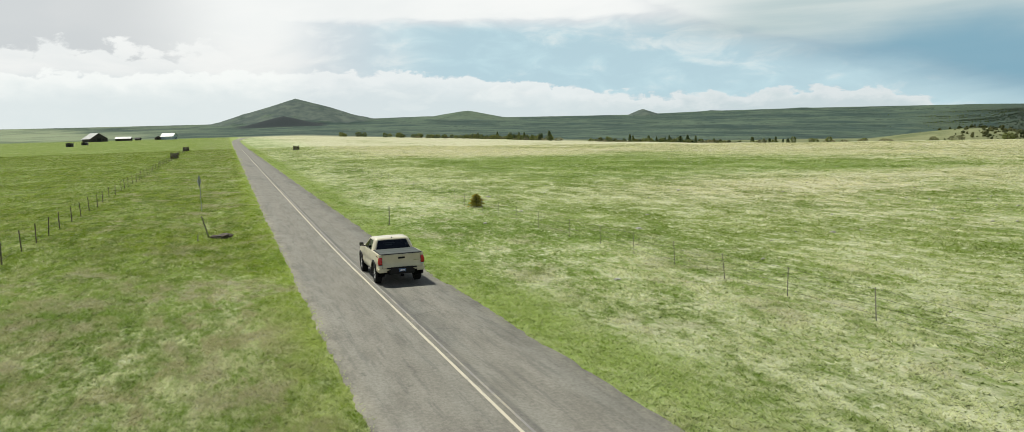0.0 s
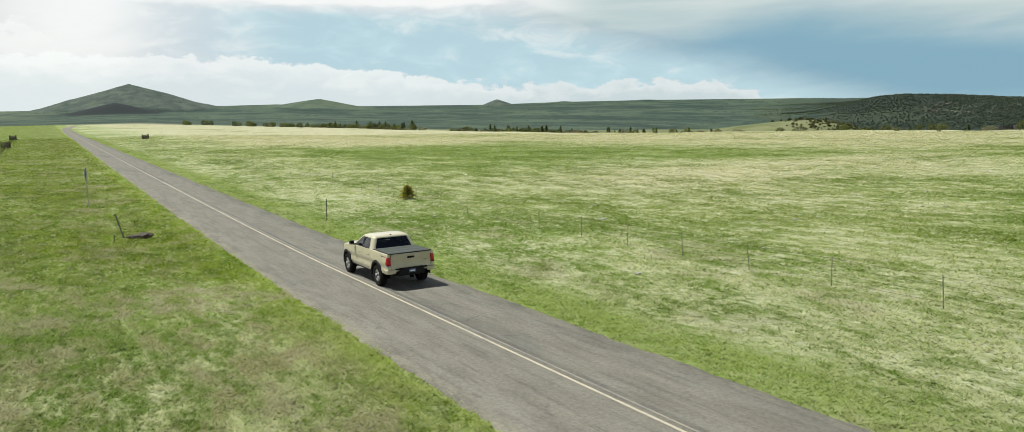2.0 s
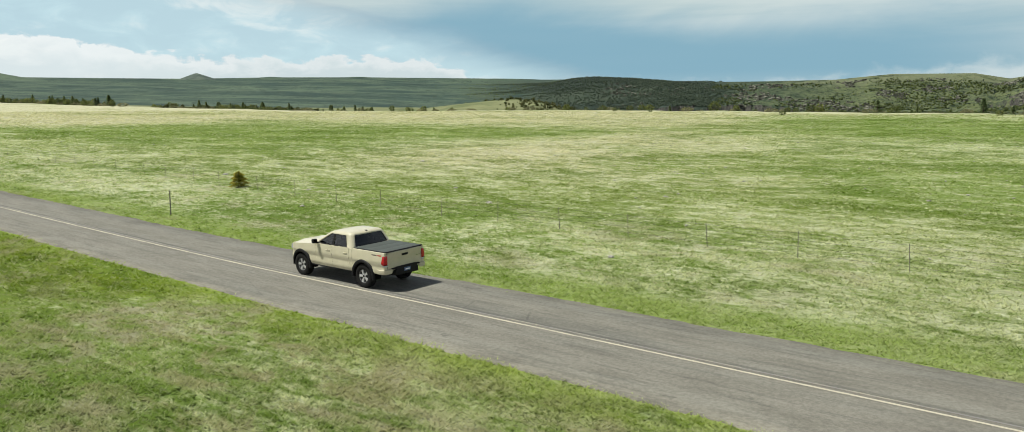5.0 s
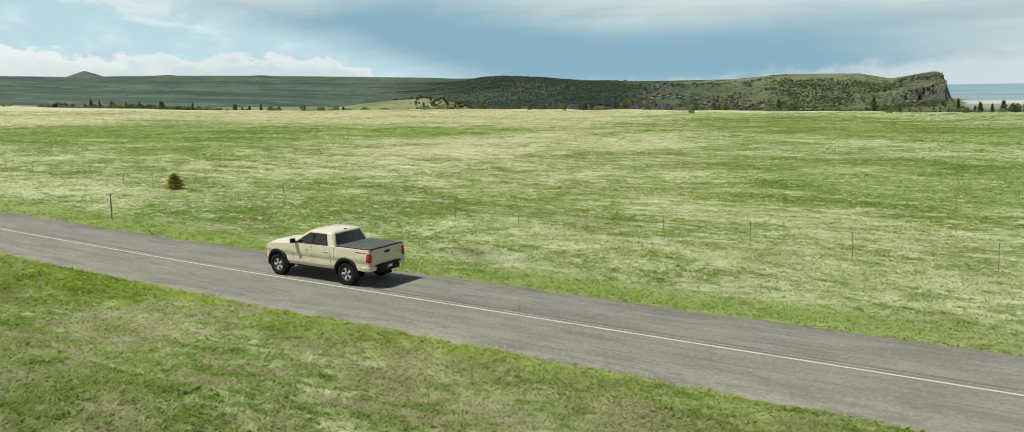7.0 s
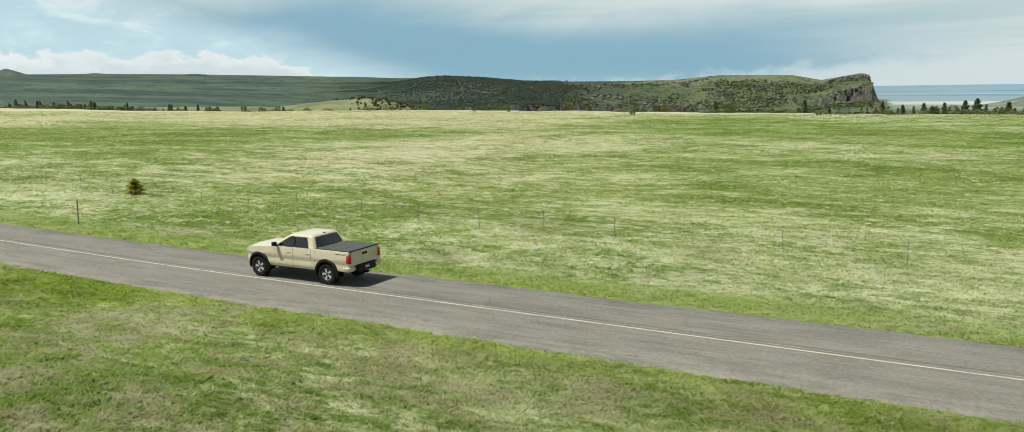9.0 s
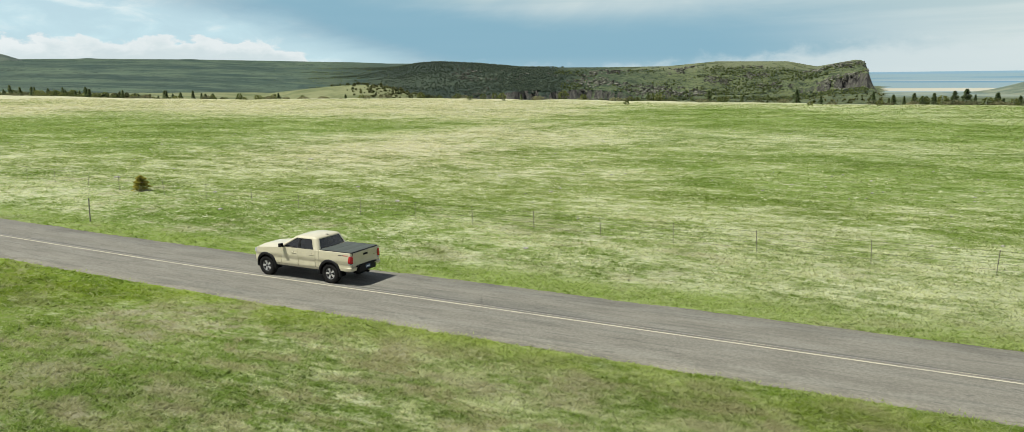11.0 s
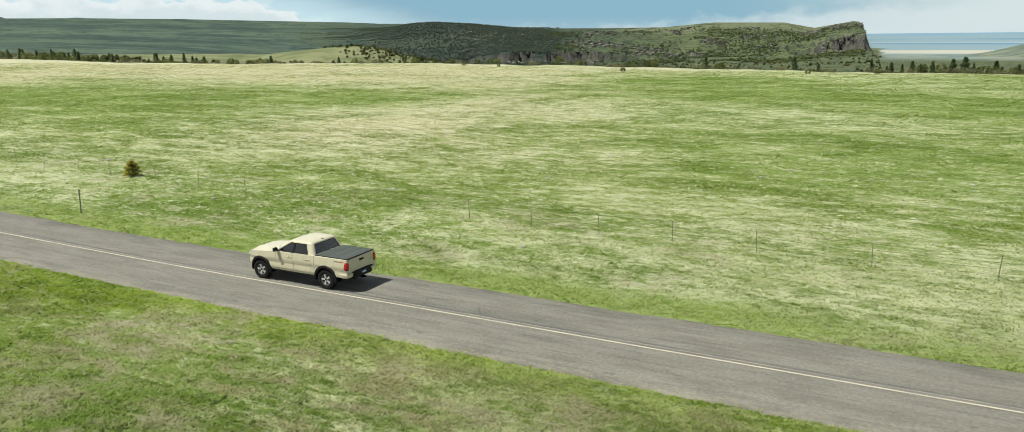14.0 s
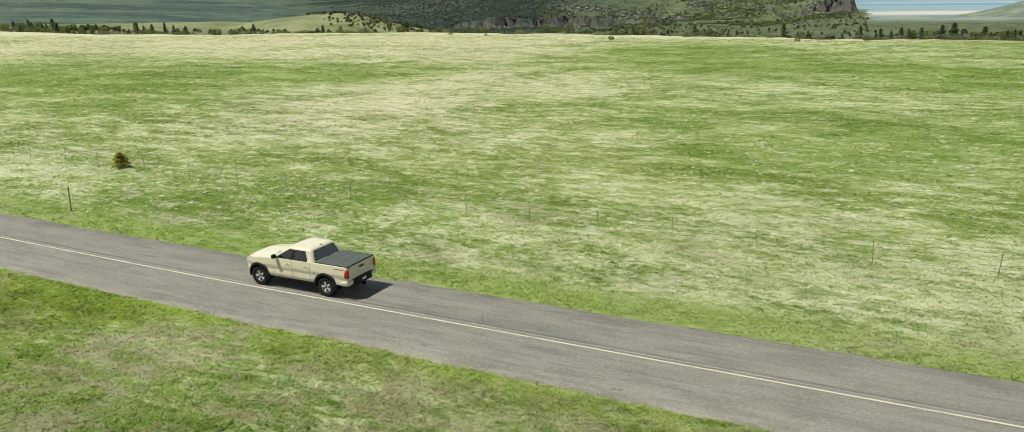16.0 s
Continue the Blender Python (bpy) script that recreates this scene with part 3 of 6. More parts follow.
def land(x, y):
    """Height of the ground at arrays of places."""
    x, y = np.asarray(x, float), np.asarray(y, float)
    dx, dy = x - OX, y - OY
    r, az = np.hypot(dx, dy), np.degrees(np.arctan2(dx, dy))
    ahead = np.maximum(0, y - 4)
    rise = 0.017 * ahead * ahead / (ahead + 12)
    rise = rise + 0.003 * np.maximum(0, y - 350)
    field = rise / (1 + (np.maximum(0, x) / (60 + 0.25 * ahead)) ** 2)
    off = np.maximum(0, np.abs(x) - 3.2)
    field = field - 0.07 - 0.10 * sstep(0, 2.5, off) + 0.18 * sstep(2.5, 9, off)
    field = field + sstep(1.5, 14, off) * (0.10 * vnoise(x / 7, y / 7, 3, 3) + 0.35 * vnoise(x / 45, y / 45, 9, 3))
    edge = np.interp(az, EDGE_AZ, EDGE_R) * (1 + 0.04 * vnoise(az / 3, az * 0, 21, 3))
    start = 1.35 * edge
    el0, els = np.interp(az, EDGE_AZ, BASE_EL), np.interp(az, SKY_AZ, SKY_EL)
    u = np.clip((r - start) / (3600 - start), 0, 1)
    el = el0 + (els - el0) * u ** 0.75
    # wooded rims and the headland on the far side of the canyon
    wob = 60 * vnoise(az / 1.3, az * 0, 31, 4)
    rr = r + wob
    low = np.interp(az, (52, 58, 62, 70, 75, 80, 83, 85, 87), (-1.9, -1.8, -1.85, -1.75, -1.5, -1.45, -1.35, -1.15, -1.1))
    cliff = np.interp(az, (52, 56, 60, 64, 68, 71, 74, 79, 82, 84, 85.5, 87), (0.05, 0.35, 0.45, 0.80, 0.78, 0.45, 0.15, 0.10, 0.25, 0.55, 0.90, 1.0))
    rim = np.where(rr < 1500, el0 + (low - 0.3 - el0) * sstep(start, 1500, rr), 0)
    rim = np.where(rr >= 1500, low - 0.3 + 0.3 * sstep(1500, 1800, rr) + cliff * sstep(1800, 1810, rr)
                   + (els - low - cliff) * np.clip((rr - 1822) / 500, 0, 1) ** 0.8, rim)
    rim = rim + sstep(1000, 1500, r) * (0.20 * vnoise(x / 90, y / 90, 41, 5) + 0.20 * np.abs(vnoise(x / 45, y / 45, 43, 4))) * sstep(2290, 2150, rr)
    rim = rim - 0.25 * sstep(2400, 3000, rr)
    cap = np.interp(az + 0.12 * vnoise(r / 60, az * 0, 51, 3), (85.7, 86.05, 86.5, 86.75, 86.95, 87.25, 87.7, 88.9), (5, 0.98, 0.90, 0.62, 0.05, -0.75, -1.35, -2.3))
    rim = np.minimum(rim, cap)
    # low basin to the horizon
    plain_el = -3.2 + 3.27 * np.clip((r - 500) / 4000, 0, 1) ** 0.42
    knoll = sstep(0, 1, 1 - np.hypot((az - 99) / 6.5, (r - 1700) / 300)) * 1.3
    w_rim = sstep(50, 58, az)
    el = el * (1 - w_rim) + rim * w_rim
    low_el = np.maximum(plain_el + knoll, np.where(r > 1450, rim, -9))
    w_plain = np.maximum(sstep(86.95, 87.05, az), sstep(86.6, 86.9, az) * sstep(2380, 2460, r))
    low_el = low_el * sstep(178, 130, az) + 0.5 * (1 - sstep(178, 130, az))
    el = el * (1 - w_plain) + low_el * w_plain
    el = el + sstep(900, 1800, r) * 0.085 * vnoise(x / 300, y / 300, 61, 5) * (1 - w_plain) * (1 - w_rim) * sstep(3600, 3200, r)
    far = 6 + r * np.tan(np.radians(el))
    for a, d, rad, high, p in HILLS:
        cx, cy = OX + d * math.sin(radians(a)), OY + d * math.cos(radians(a))
        q = np.clip(1 - np.hypot(x - cx, y - cy) / rad * (1 + 0.10 * vnoise(x / 120, y / 120, 71, 3)), 0, 1)
        far = far + high * q ** p * (1.12 - 0.12 * q)
    w = sstep(1.0, 1.32, r / edge)
    return field * (1 - w) + far * w


def mesh_from(name, verts, faces, mat, smooth=False):
    me = bpy.data.meshes.new(name)
    me.from_pydata(verts, [], faces)
    me.materials.append(mat)
    if smooth:
        me.polygons.foreach_set("use_smooth", [True] * len(me.polygons))
    me.update()
    return me


def make_ground():
    az = np.concatenate([np.arange(-180, -33, 3.0), np.arange(-33, 107, 0.15), np.arange(107, 180, 3.0)])
    rs = [0.5]
    while rs[-1] < 150:
        rs.append(rs[-1] * 1.07 + 0.05)
    while rs[-1] < 900:
        rs.append(rs[-1] * 1.04)
    rs += list(np.arange(930, 1430, 40)) + list(np.arange(1450, 2400, 13)) + list(np.arange(2410, 3800, 28)) + list(np.arange(3850, 4950, 90))
    rs = np.array(rs)
    A, R = np.meshgrid(np.radians(az), rs, indexing="ij")
    X, Y = OX + R * np.sin(A), OY + R * np.cos(A)
    Z = land(X, Y)
    na, nr = X.shape
    verts = np.stack([X, Y, Z], -1).reshape(-1, 3)
    i, j = np.meshgrid(np.arange(na), np.arange(nr - 1), indexing="ij")
    a, b = i * nr + j, ((i + 1) % na) * nr + j
    faces = np.stack([a, a + 1, b + 1, b], -1).reshape(-1, 4)
    verts = verts.tolist() + [(OX, OY, float(land(OX, OY)))]
    faces = faces.tolist() + [(len(verts) - 1, k * nr, ((k + 1) % na) * nr) for k in range(na)]
    ob = new("ground", mesh_from("ground", verts, faces, M_GROUND, True))
    return tagged(ob, "rolling upland of dry and green grass reaching rocky hills", "ground", kind="structure")


make_ground()


def ribbon(name, left, right, ys, lift, mat, thick=0.0, bend=True):
    """A strip along the road between two offsets, draped on the ground."""
    verts, faces = [], []
    for k, y in enumerate(ys):
        c = 0.00012 * max(0, y - 500) ** 2 if bend else 0
        xl, xr = left(y), right(y)
        for t in (0, 0.2, 0.5, 0.8, 1):
            x = xl + (xr - xl) * t
            crown = 0.03 * (1 - (x / 2.7) ** 2)
            verts.append((x + c, y, float(land(0, y)) + lift + crown))
        if thick:
            verts += [(xl + c - 0.06, y, float(land(0, y)) - thick), (xr + c + 0.06, y, float(land(0, y)) - thick)]
    n = 7 if thick else 5
    for k in range(len(ys) - 1):
        a, b = k * n, (k + 1) * n
        faces += [(a + i, a + i + 1, b + i + 1, b + i) for i in range(4)]
        if thick:
            faces += [(a + 5, a, b, b + 5), (a + 4, a + 6, b + 6, b + 4)]
    return mesh_from(name, verts, faces, mat, True)


road_ys = list(np.concatenate([np.arange(-320, -60, 4.0), np.arange(-60, 60, 0.22), np.arange(60, 200, 1.5), np.arange(200, 1000, 12.0)]))


def ragged(y, seed):
    return float(0.10 * vnoise(np.array([y / 2.6]), np.array([0.0]), seed, 3)[0] + 0.07 * vnoise(np.array([y / 0.5]), np.array([0.0]), seed + 9, 2)[0])


road = new("road", ribbon("road", lambda y: -2.72 + ragged(y, 5), lambda y: 2.78 + ragged(y, 6), road_ys, 0.042, M_ASPHALT, 0.12))
tagged(road, "narrow grey worn asphalt road with crumbling edges", "road", kind="structure")
line = new("center_line", ribbon("center_line", lambda y: -0.092, lambda y: -0.012, road_ys, 0.047, M_LINE))
tagged(line, "faded yellow centre line painted on asphalt", "road marking", kind="structure")
line2 = new("center_line", ribbon("center_line", lambda y: 0.125, lambda y: 0.185, [y for y in road_ys if y < 60], 0.047, M_LINE_WORN))
tagged(line2, "almost worn away second yellow centre line", "road marking", kind="structure")

# ---------------------------------------------------------------- helpers for things


def part(name, bm, mat, parent=None, label="", smooth=30.0):
    """Link a bmesh as one mesh object under a thing or a part."""
    bmesh.ops.recalc_face_normals(bm, faces=bm.faces)
    me = bpy.data.meshes.new(name)
    bm.to_mesh(me)
    bm.free()
    me.materials.append(mat)
    if smooth:
        me.polygons.foreach_set("use_smooth", [True] * len(me.polygons))
        me.set_sharp_from_angle(angle=radians(smooth))
    ob = new(name, me)
    ob.parent = parent
    if label:
        tagged(ob, label)
    return ob


def box(bm, x0, x1, y0, y1, z0, z1, bevel=0.0, m=None):
    mat = Matrix.Translation(((x0 + x1) / 2, (y0 + y1) / 2, (z0 + z1) / 2)) @ Matrix.Diagonal((x1 - x0, y1 - y0, z1 - z0, 1))
    vs = bmesh.ops.create_cube(bm, size=1, matrix=(m @ mat) if m else mat)["verts"]
    if bevel:
        es = list({e for v in vs for e in v.link_edges})
        bmesh.ops.bevel(bm, geom=es, offset=bevel, segments=2, profile=0.6, affect="EDGES")
    return bm


def boxed(*a, **k):
    return box(bmesh.new(), *a, **k)


def grid(bm, rows, skip=None, closed=False):
    """Quads between rows of points."""
    vs = [[bm.verts.new(p) for p in r] for r in rows]
    for i in range(len(vs) - 1):
        n = len(vs[i])
        for j in range(n if closed else n - 1):
            if skip and skip(i, j):
                continue
            k = (j + 1) % n
            bm.faces.new((vs[i][j], vs[i][k], vs[i + 1][k], vs[i + 1][j]))
    return vs


def lathe(bm, profile, n, axis="X", at=(0, 0, 0)):
    """Turn (radius, along) pairs round an axis."""
    rows = []
    for k in range(n):
        a = 2 * math.pi * k / n
        c, s = math.cos(a), math.sin(a)
        if axis == "X":
            rows.append([(at[0] + h, at[1] + r * c, at[2] + r * s) for r, h in profile])
        else:
            rows.append([(at[0] + r * c, at[1] + r * s, at[2] + h) for r, h in profile])
    rows.append(rows[0])
    grid(bm, rows)
    bmesh.ops.remove_doubles(bm, verts=bm.verts, dist=1e-5)
    return bm


def ground_z(x, y):
    return float(land(x, y))


# ---------------------------------------------------------------- the pickup
def car_paint():
    a = Mat("tan_car_paint")
    n = a.noise(3.0, 4.0, 0.6, a.tc.outputs["Object"])
    dust = a.noise(22.0, 5.0, 0.7, a.tc.outputs["Object"])
    col = a.mix(a.ramp(n, 0.3, 0.7), (0.476, 0.440, 0.314), (0.526, 0.487, 0.352))
    col = a.mix(a.math("MULTIPLY", a.ramp(dust, 0.5, 0.75), 0.18), col, (0.40, 0.35, 0.26))
    a.set(Base_Color=col, Roughness=a.ramp(dust, 0.3, 0.7, 0.30, 0.44), Coat_Weight=0.55, Coat_Roughness=0.08)
    return a.m


def tinted_glass():
    """Thin dark pane: a clear sky reflection over a tinted view of the cabin."""
    a = Mat("tinted_car_glass")
    see = a.N("ShaderNodeBsdfTransparent")
    see.inputs[0].default_value = (0.20, 0.25, 0.26, 1)
    shine = a.N("ShaderNodeBsdfGlossy")
    shine.inputs["Roughness"].default_value = 0.02
    fres = a.N("ShaderNodeFresnel")
    fres.inputs[0].default_value = 1.8
    both = a.N("ShaderNodeMixShader")
    a.put(fres.outputs[0], both.inputs[0])
    a.put(see.outputs[0], both.inputs[1])
    a.put(shine.outputs[0], both.inputs[2])
    a.put(both.outputs[0], a.t.nodes["Material Output"].inputs[0])
    return a.m


M_PAINT, M_CARGLASS = car_paint(), tinted_glass()
M_BLACK = plain("black_plastic", (0.009, 0.009, 0.0095), 0.6, 0.0, 0.25, 9.0, 0.15, Specular_IOR_Level=0.2)
M_RUBBER = plain("tyre_rubber", (0.014, 0.0138, 0.0133), 0.9, 0.0, 0.3, 14.0, 0.3, Specular_IOR_Level=0.15)
M_UNDER = plain("underbody_dark", (0.005, 0.005, 0.005), 0.95, 0.0, 0.3, Specular_IOR_Level=0.05)
M_RIM = plain("machined_grey_alloy", (0.56, 0.56, 0.555), 0.35, 0.4, 0.12)
M_RIMDARK = plain("dark_wheel_paint", (0.018, 0.018, 0.019), 0.5, 0.2, 0.2)
M_RIMLIP = plain("grey_rim_lip", (0.15, 0.15, 0.148), 0.4, 0.4, 0.15)
M_TONNEAU = plain("grey_vinyl", (0.058, 0.068, 0.062), 0.75, 0.0, 0.10, 5.0, 0.2, Specular_IOR_Level=0.25)
M_RED = plain("red_lens", (0.42, 0.004, 0.007), 0.25, 0.0, 0.1, 20.0, Coat_Weight=0.3)
M_LENS = plain("clear_lens", (0.46, 0.47, 0.47), 0.12, 0.0, 0.1, 20.0, Coat_Weight=0.8)
M_SEAT = plain("dark_seat_cloth", (0.035, 0.034, 0.033), 0.9, 0.0, 0.2)
M_PLATE = plain("blue_white_plate", (0.055, 0.10, 0.20), 0.45, 0.0, 0.1)
M_WHITE = plain("white_enamel", (0.75, 0.76, 0.77), 0.45)
M_DECALRED = plain("red_decal", (0.40, 0.07, 0.05), 0.4)
M_DECAL = plain("dark_decal", (0.10, 0.085, 0.075), 0.5)
M_CHROME = plain("bright_metal", (0.62, 0.62, 0.62), 0.2, 1.0, 0.05)

TRUCK_X = 1.11
WB = 3.236


def hw(y, z):
    """Half width of the body at a height."""
    w = 0.925 - 0.05 * max(0.0, (0.62 - z) / 0.17) ** 1.5 - 0.026 * math.exp(-((z - 0.79) / 0.075) ** 2) + 0.006 * math.exp(-((z - 0.655) / 0.05) ** 2)
    if z > 0.96:
        w -= 0.035 * ((z - 0.96) / 0.3) ** 1.4
    w += 0.012 * math.exp(-((z - 0.93) / 0.05) ** 2)
    if y > 3.2:
        w -= 0.15 * ((y - 3.2) / 0.9) ** 2.2
    if y < -0.6:
        w -= 0.03 * ((-0.6 - y) / 0.5) ** 2
    return w


def arch(y, low):
    z = low
    for c in (0.0, WB):
        d = abs(y - c)
        if d < 0.475:
            z = max(z, 0.40 + math.sqrt(0.475 ** 2 - d * d))
    return z


def top_z(y):
    if y < 0.55:
        return 1.265
    if y < 2.62:
        return 1.262 - 0.02 * (y - 0.55) / 2.07
    t = (y - 2.62) / 1.5
    return 1.215 - 0.115 * t - 0.16 * max(0, t - 0.72) ** 2 * 12


def side_panel(y0, y1, low, high, sgn, n=8):
    """A skin of the body's side, with returned edges."""
    bm = bmesh.new()
    ys = list(np.linspace(y0, y1, max(3, int(abs(y1 - y0) / 0.035))))
    rows = []
    for y in ys:
        a, b = low(y), high(y)
        zs = [a + (b - a) * k / n for k in range(n + 1)]
        row = [(sgn * hw(y, z), y, z) for z in zs]
        row = [(sgn * (hw(y, a) - 0.05), y, a + 0.005)] + row + [(sgn * (hw(y, b) - 0.012), y, b + 0.006), (sgn * (hw(y, b) - 0.09), y, b + 0.004)]
        rows.append(row)
    first = [(x - sgn * 0.03, y - 0.0, z) for x, y, z in rows[0]]
    last = [(x - sgn * 0.03, y, z) for x, y, z in rows[-1]]
    grid(bm, [first] + rows + [last])
    return bm


def build_truck():
    truck = new("pickup_truck")
    tagged(truck, "tan crew-cab pickup with black flares on the grey asphalt road", "pickup truck")
    for sgn in (-1, 1):
        part("bed_side", side_panel(-1.06, 0.530, lambda y: arch(y, 0.56 if y < 0 else 0.47), lambda y: 1.265, sgn), M_PAINT, truck)
        part("cab_corner", side_panel(0.541, 0.695, lambda y: arch(y, 0.47), top_z, sgn), M_PAINT, truck)
        rear = part("rear_door", side_panel(0.706, 1.556, lambda y: 0.585, top_z, sgn), M_PAINT, truck)
        front = part("front_door", side_panel(1.566, 2.431, lambda y: 0.585, top_z, sgn), M_PAINT, truck)
        for door, hy in ((rear, 0.80), (front, 1.69)):
            h = boxed(sgn * 0.918 - 0.018, sgn * 0.918 + 0.018, hy - 0.02, hy + 0.19, 1.055, 1.085, 0.008)
            part("door_handle", h, M_PAINT, door)
            cup = bmesh.new()
            lathe(cup, [(0.0, sgn * 0.912), (0.05, sgn * 0.914), (0.055, sgn * 0.905)], 14, "X", (0, hy + 0.09, 1.06))
            part("handle_recess", cup, M_BLACK, door)
        part("rocker_panel", side_panel(0.47, 2.77, lambda y: arch(y, 0.49), lambda y: max(0.575, arch(y, 0.49) + 0.01), sgn, 3), M_PAINT, truck)
        part("front_fender", side_panel(2.441, 4.10, lambda y: arch(y, 0.585 if y < 3 else 0.50), lambda y: max(top_z(y), arch(y, 0) + 0.05), sgn), M_PAINT, truck)
        for seam in (0.535, 0.70, 1.561, 2.436):
            bm = bmesh.new()
            grid(bm, [[(sgn * (hw(y, z) - 0.006), y, z) for z in np.linspace(0.60, top_z(seam) - 0.01, 10)] for y in (seam - 0.010, seam + 0.010)])
            part("door_seam", bm, M_UNDER, truck, "", 0)
        step = bmesh.new()
        box(step, min(sgn * 0.80, sgn * 0.905), max(sgn * 0.80, sgn * 0.905), 0.5, 2.74, 0.455, 0.495, 0.015)
        part("sill_trim", step, M_BLACK, truck)
        # flares
        for c in (0.0, WB):
            bm = bmesh.new()
            rows = []
            for k in range(27):
                a = radians(-6 + 194 * k / 26)
                cz = 0.40
                taper = 1.0 - 0.25 * abs(k - 13) / 13
                row = []
                for r, x in ((0.45, 0.86), (0.452, 0.948), (0.475, 0.962), (0.475 + 0.062 * taper, 0.958), (0.475 + 0.088 * taper, 0.936), (0.475 + 0.092 * taper, 0.88)):
                    nar = hw(c + r * math.cos(a), 0.94) - 0.932
                    row.append((sgn * (x + nar), c + r * math.cos(a), cz + r * math.sin(a)))
                rows.append(row)
            grid(bm, rows)
            part("fender_flare", bm, M_BLACK, truck, "matt black wheel arch flare")
            liner = bmesh.new()
            rows = [[(sgn * x, c + 0.50 * math.cos(radians(a)), 0.40 + 0.50 * math.sin(radians(a))) for x in (0.60, 0.88)] for a in range(-10, 191, 10)]
            grid(liner, rows)
            part("wheel_liner", liner, M_UNDER, truck)
    # chassis, floor and bed inside
    bm = bmesh.new()
    box(bm, -0.62, 0.62, -0.98, 3.98, 0.47, 0.78, 0.03)
    box(bm, -0.80, 0.80, 0.56, 2.66, 0.50, 0.90, 0.03)
    box(bm, -0.84, 0.84, -1.0, 0.52, 0.90, 1.235, 0.02)
    box(bm, -0.62, 0.62, 2.60, 3.95, 0.70, 1.02, 0.03)
    box(bm, -0.70, 0.70, -0.07, 0.07, 0.32, 0.46, 0.02)
    box(bm, -0.70, 0.70, WB - 0.06, WB + 0.06, 0.30, 0.45, 0.02)
    part("chassis", bm, M_UNDER, truck)
    # bonnet
    bm = bmesh.new()
    rows = []
    for y in np.linspace(2.60, 4.09, 22):
        w, z = hw(y, top_z(y)) - 0.055, top_z(y)
        t = (y - 2.6) / 1.49
        row = []
        for u in np.linspace(-1, 1, 25):
            a = abs(u)
            dome = 0.075 * (1 - a ** 2.4) * (1 - 0.55 * t ** 3) + 0.022 * math.exp(-((a - 0.45) / 0.12) ** 2) * (1 - t * 0.6)
            row.append((u * w, y + 0.10 * t * t * (1 - u * u), z + dome))
        rows.append(row)
    rows.append([(x, y + 0.01, z - 0.10) for x, y, z in rows[-1]])
    grid(bm, rows)
    part("bonnet", bm, M_PAINT, truck)
    # nose
    bm = bmesh.new()
    rows = []
    for z in np.linspace(0.48, 1.02, 9):
        row = []
        for u in np.linspace(-1, 1, 25):
            w = hw(4.02, z) + 0.005
            row.append((u * w, 4.0 + 0.21 * (1 - abs(u) ** 2.6) ** 0.6 - 0.05 * max(0, (z - 0.72)) ** 2 * 4 + (0.02 if z < 0.74 else 0), z))
        rows.append(row)
    grid(bm, rows)
    part("front_bumper", bm, M_PAINT, truck)
    part("grille", boxed(-0.52, 0.52, 4.12, 4.20, 0.74, 0.99, 0.03), M_BLACK, truck)
    part("skid_panel", boxed(-0.55, 0.55, 3.95, 4.19, 0.42, 0.53, 0.03), M_BLACK, truck)
    for sgn in (-1, 1):
        bm = bmesh.new()
        rows = []
        for z in (0.90, 0.93, 1.0, 1.04):
            rows.append([(sgn * (hw(y, z) + 0.020 - 0.004 * k), y, z + 0.015 * k * (1 if z > 0.9 else 0.3)) for k, y in enumerate((4.09, 4.04, 3.96, 3.86, 3.78))] )
        grid(bm, rows)
        part("headlight", bm, M_LENS, truck, "clear wraparound headlight")

    # cab above the belt line
    def ring(z, shrink=0.0, dome=0.0):
        w = 0.868 - (z - 1.235) * 0.37 - shrink
        yf = 2.62 - (z - 1.235) * 1.62 - shrink * 1.3
        yr = 0.56 + (z - 1.235) * 0.44 + shrink * 1.0
        rc = 0.10
        pts = []
        side = [yr + rc, yr + 0.25, 1.52, 1.60, yf - 0.21, yf - rc]
        for y in side:
            pts.append((w + 0.012 * (1 - ((y - 1.5) / 1.0) ** 2), y))
        for a in (30, 60):
            pts.append((w - rc + rc * math.cos(radians(a)), yf - rc + rc * math.sin(radians(a))))
        fx = [w - rc, (w - rc) * 0.94, (w - rc) * 0.5, 0.0]
        fx = fx + [-x for x in fx[-2::-1]]
        for x in fx:
            pts.append((x, yf + 0.10 * (1 - (x / w) ** 2) - 0.02))
        for a in (120, 150):
            pts.append((-w + rc + rc * math.cos(radians(a)), yf - rc + rc * math.sin(radians(a))))
        for y in side[::-1]:
            pts.append((-(w + 0.012 * (1 - ((y - 1.5) / 1.0) ** 2)), y))
        for a in (210, 240):
            pts.append((-w + rc + rc * math.cos(radians(a)), yr + rc + rc * math.sin(radians(a))))
        for x in [-q for q in fx]:
            pts.append((x, yr - 0.03 * (1 - (x / w) ** 2)))
        for a in (300, 330):
            pts.append((w - rc + rc * math.cos(radians(a)), yr + rc + rc * math.sin(radians(a))))
        return [(x, y, z + dome * max(0, 1 - ((y - 1.35) / 1.1) ** 2)) for x, y in pts]

    levels = [1.235, 1.285, 1.36, 1.45, 1.54, 1.605, 1.655]
    rings = [ring(z) for z in levels] + [ring(1.688, 0.012, 0.01), ring(1.714, 0.044, 0.022)]
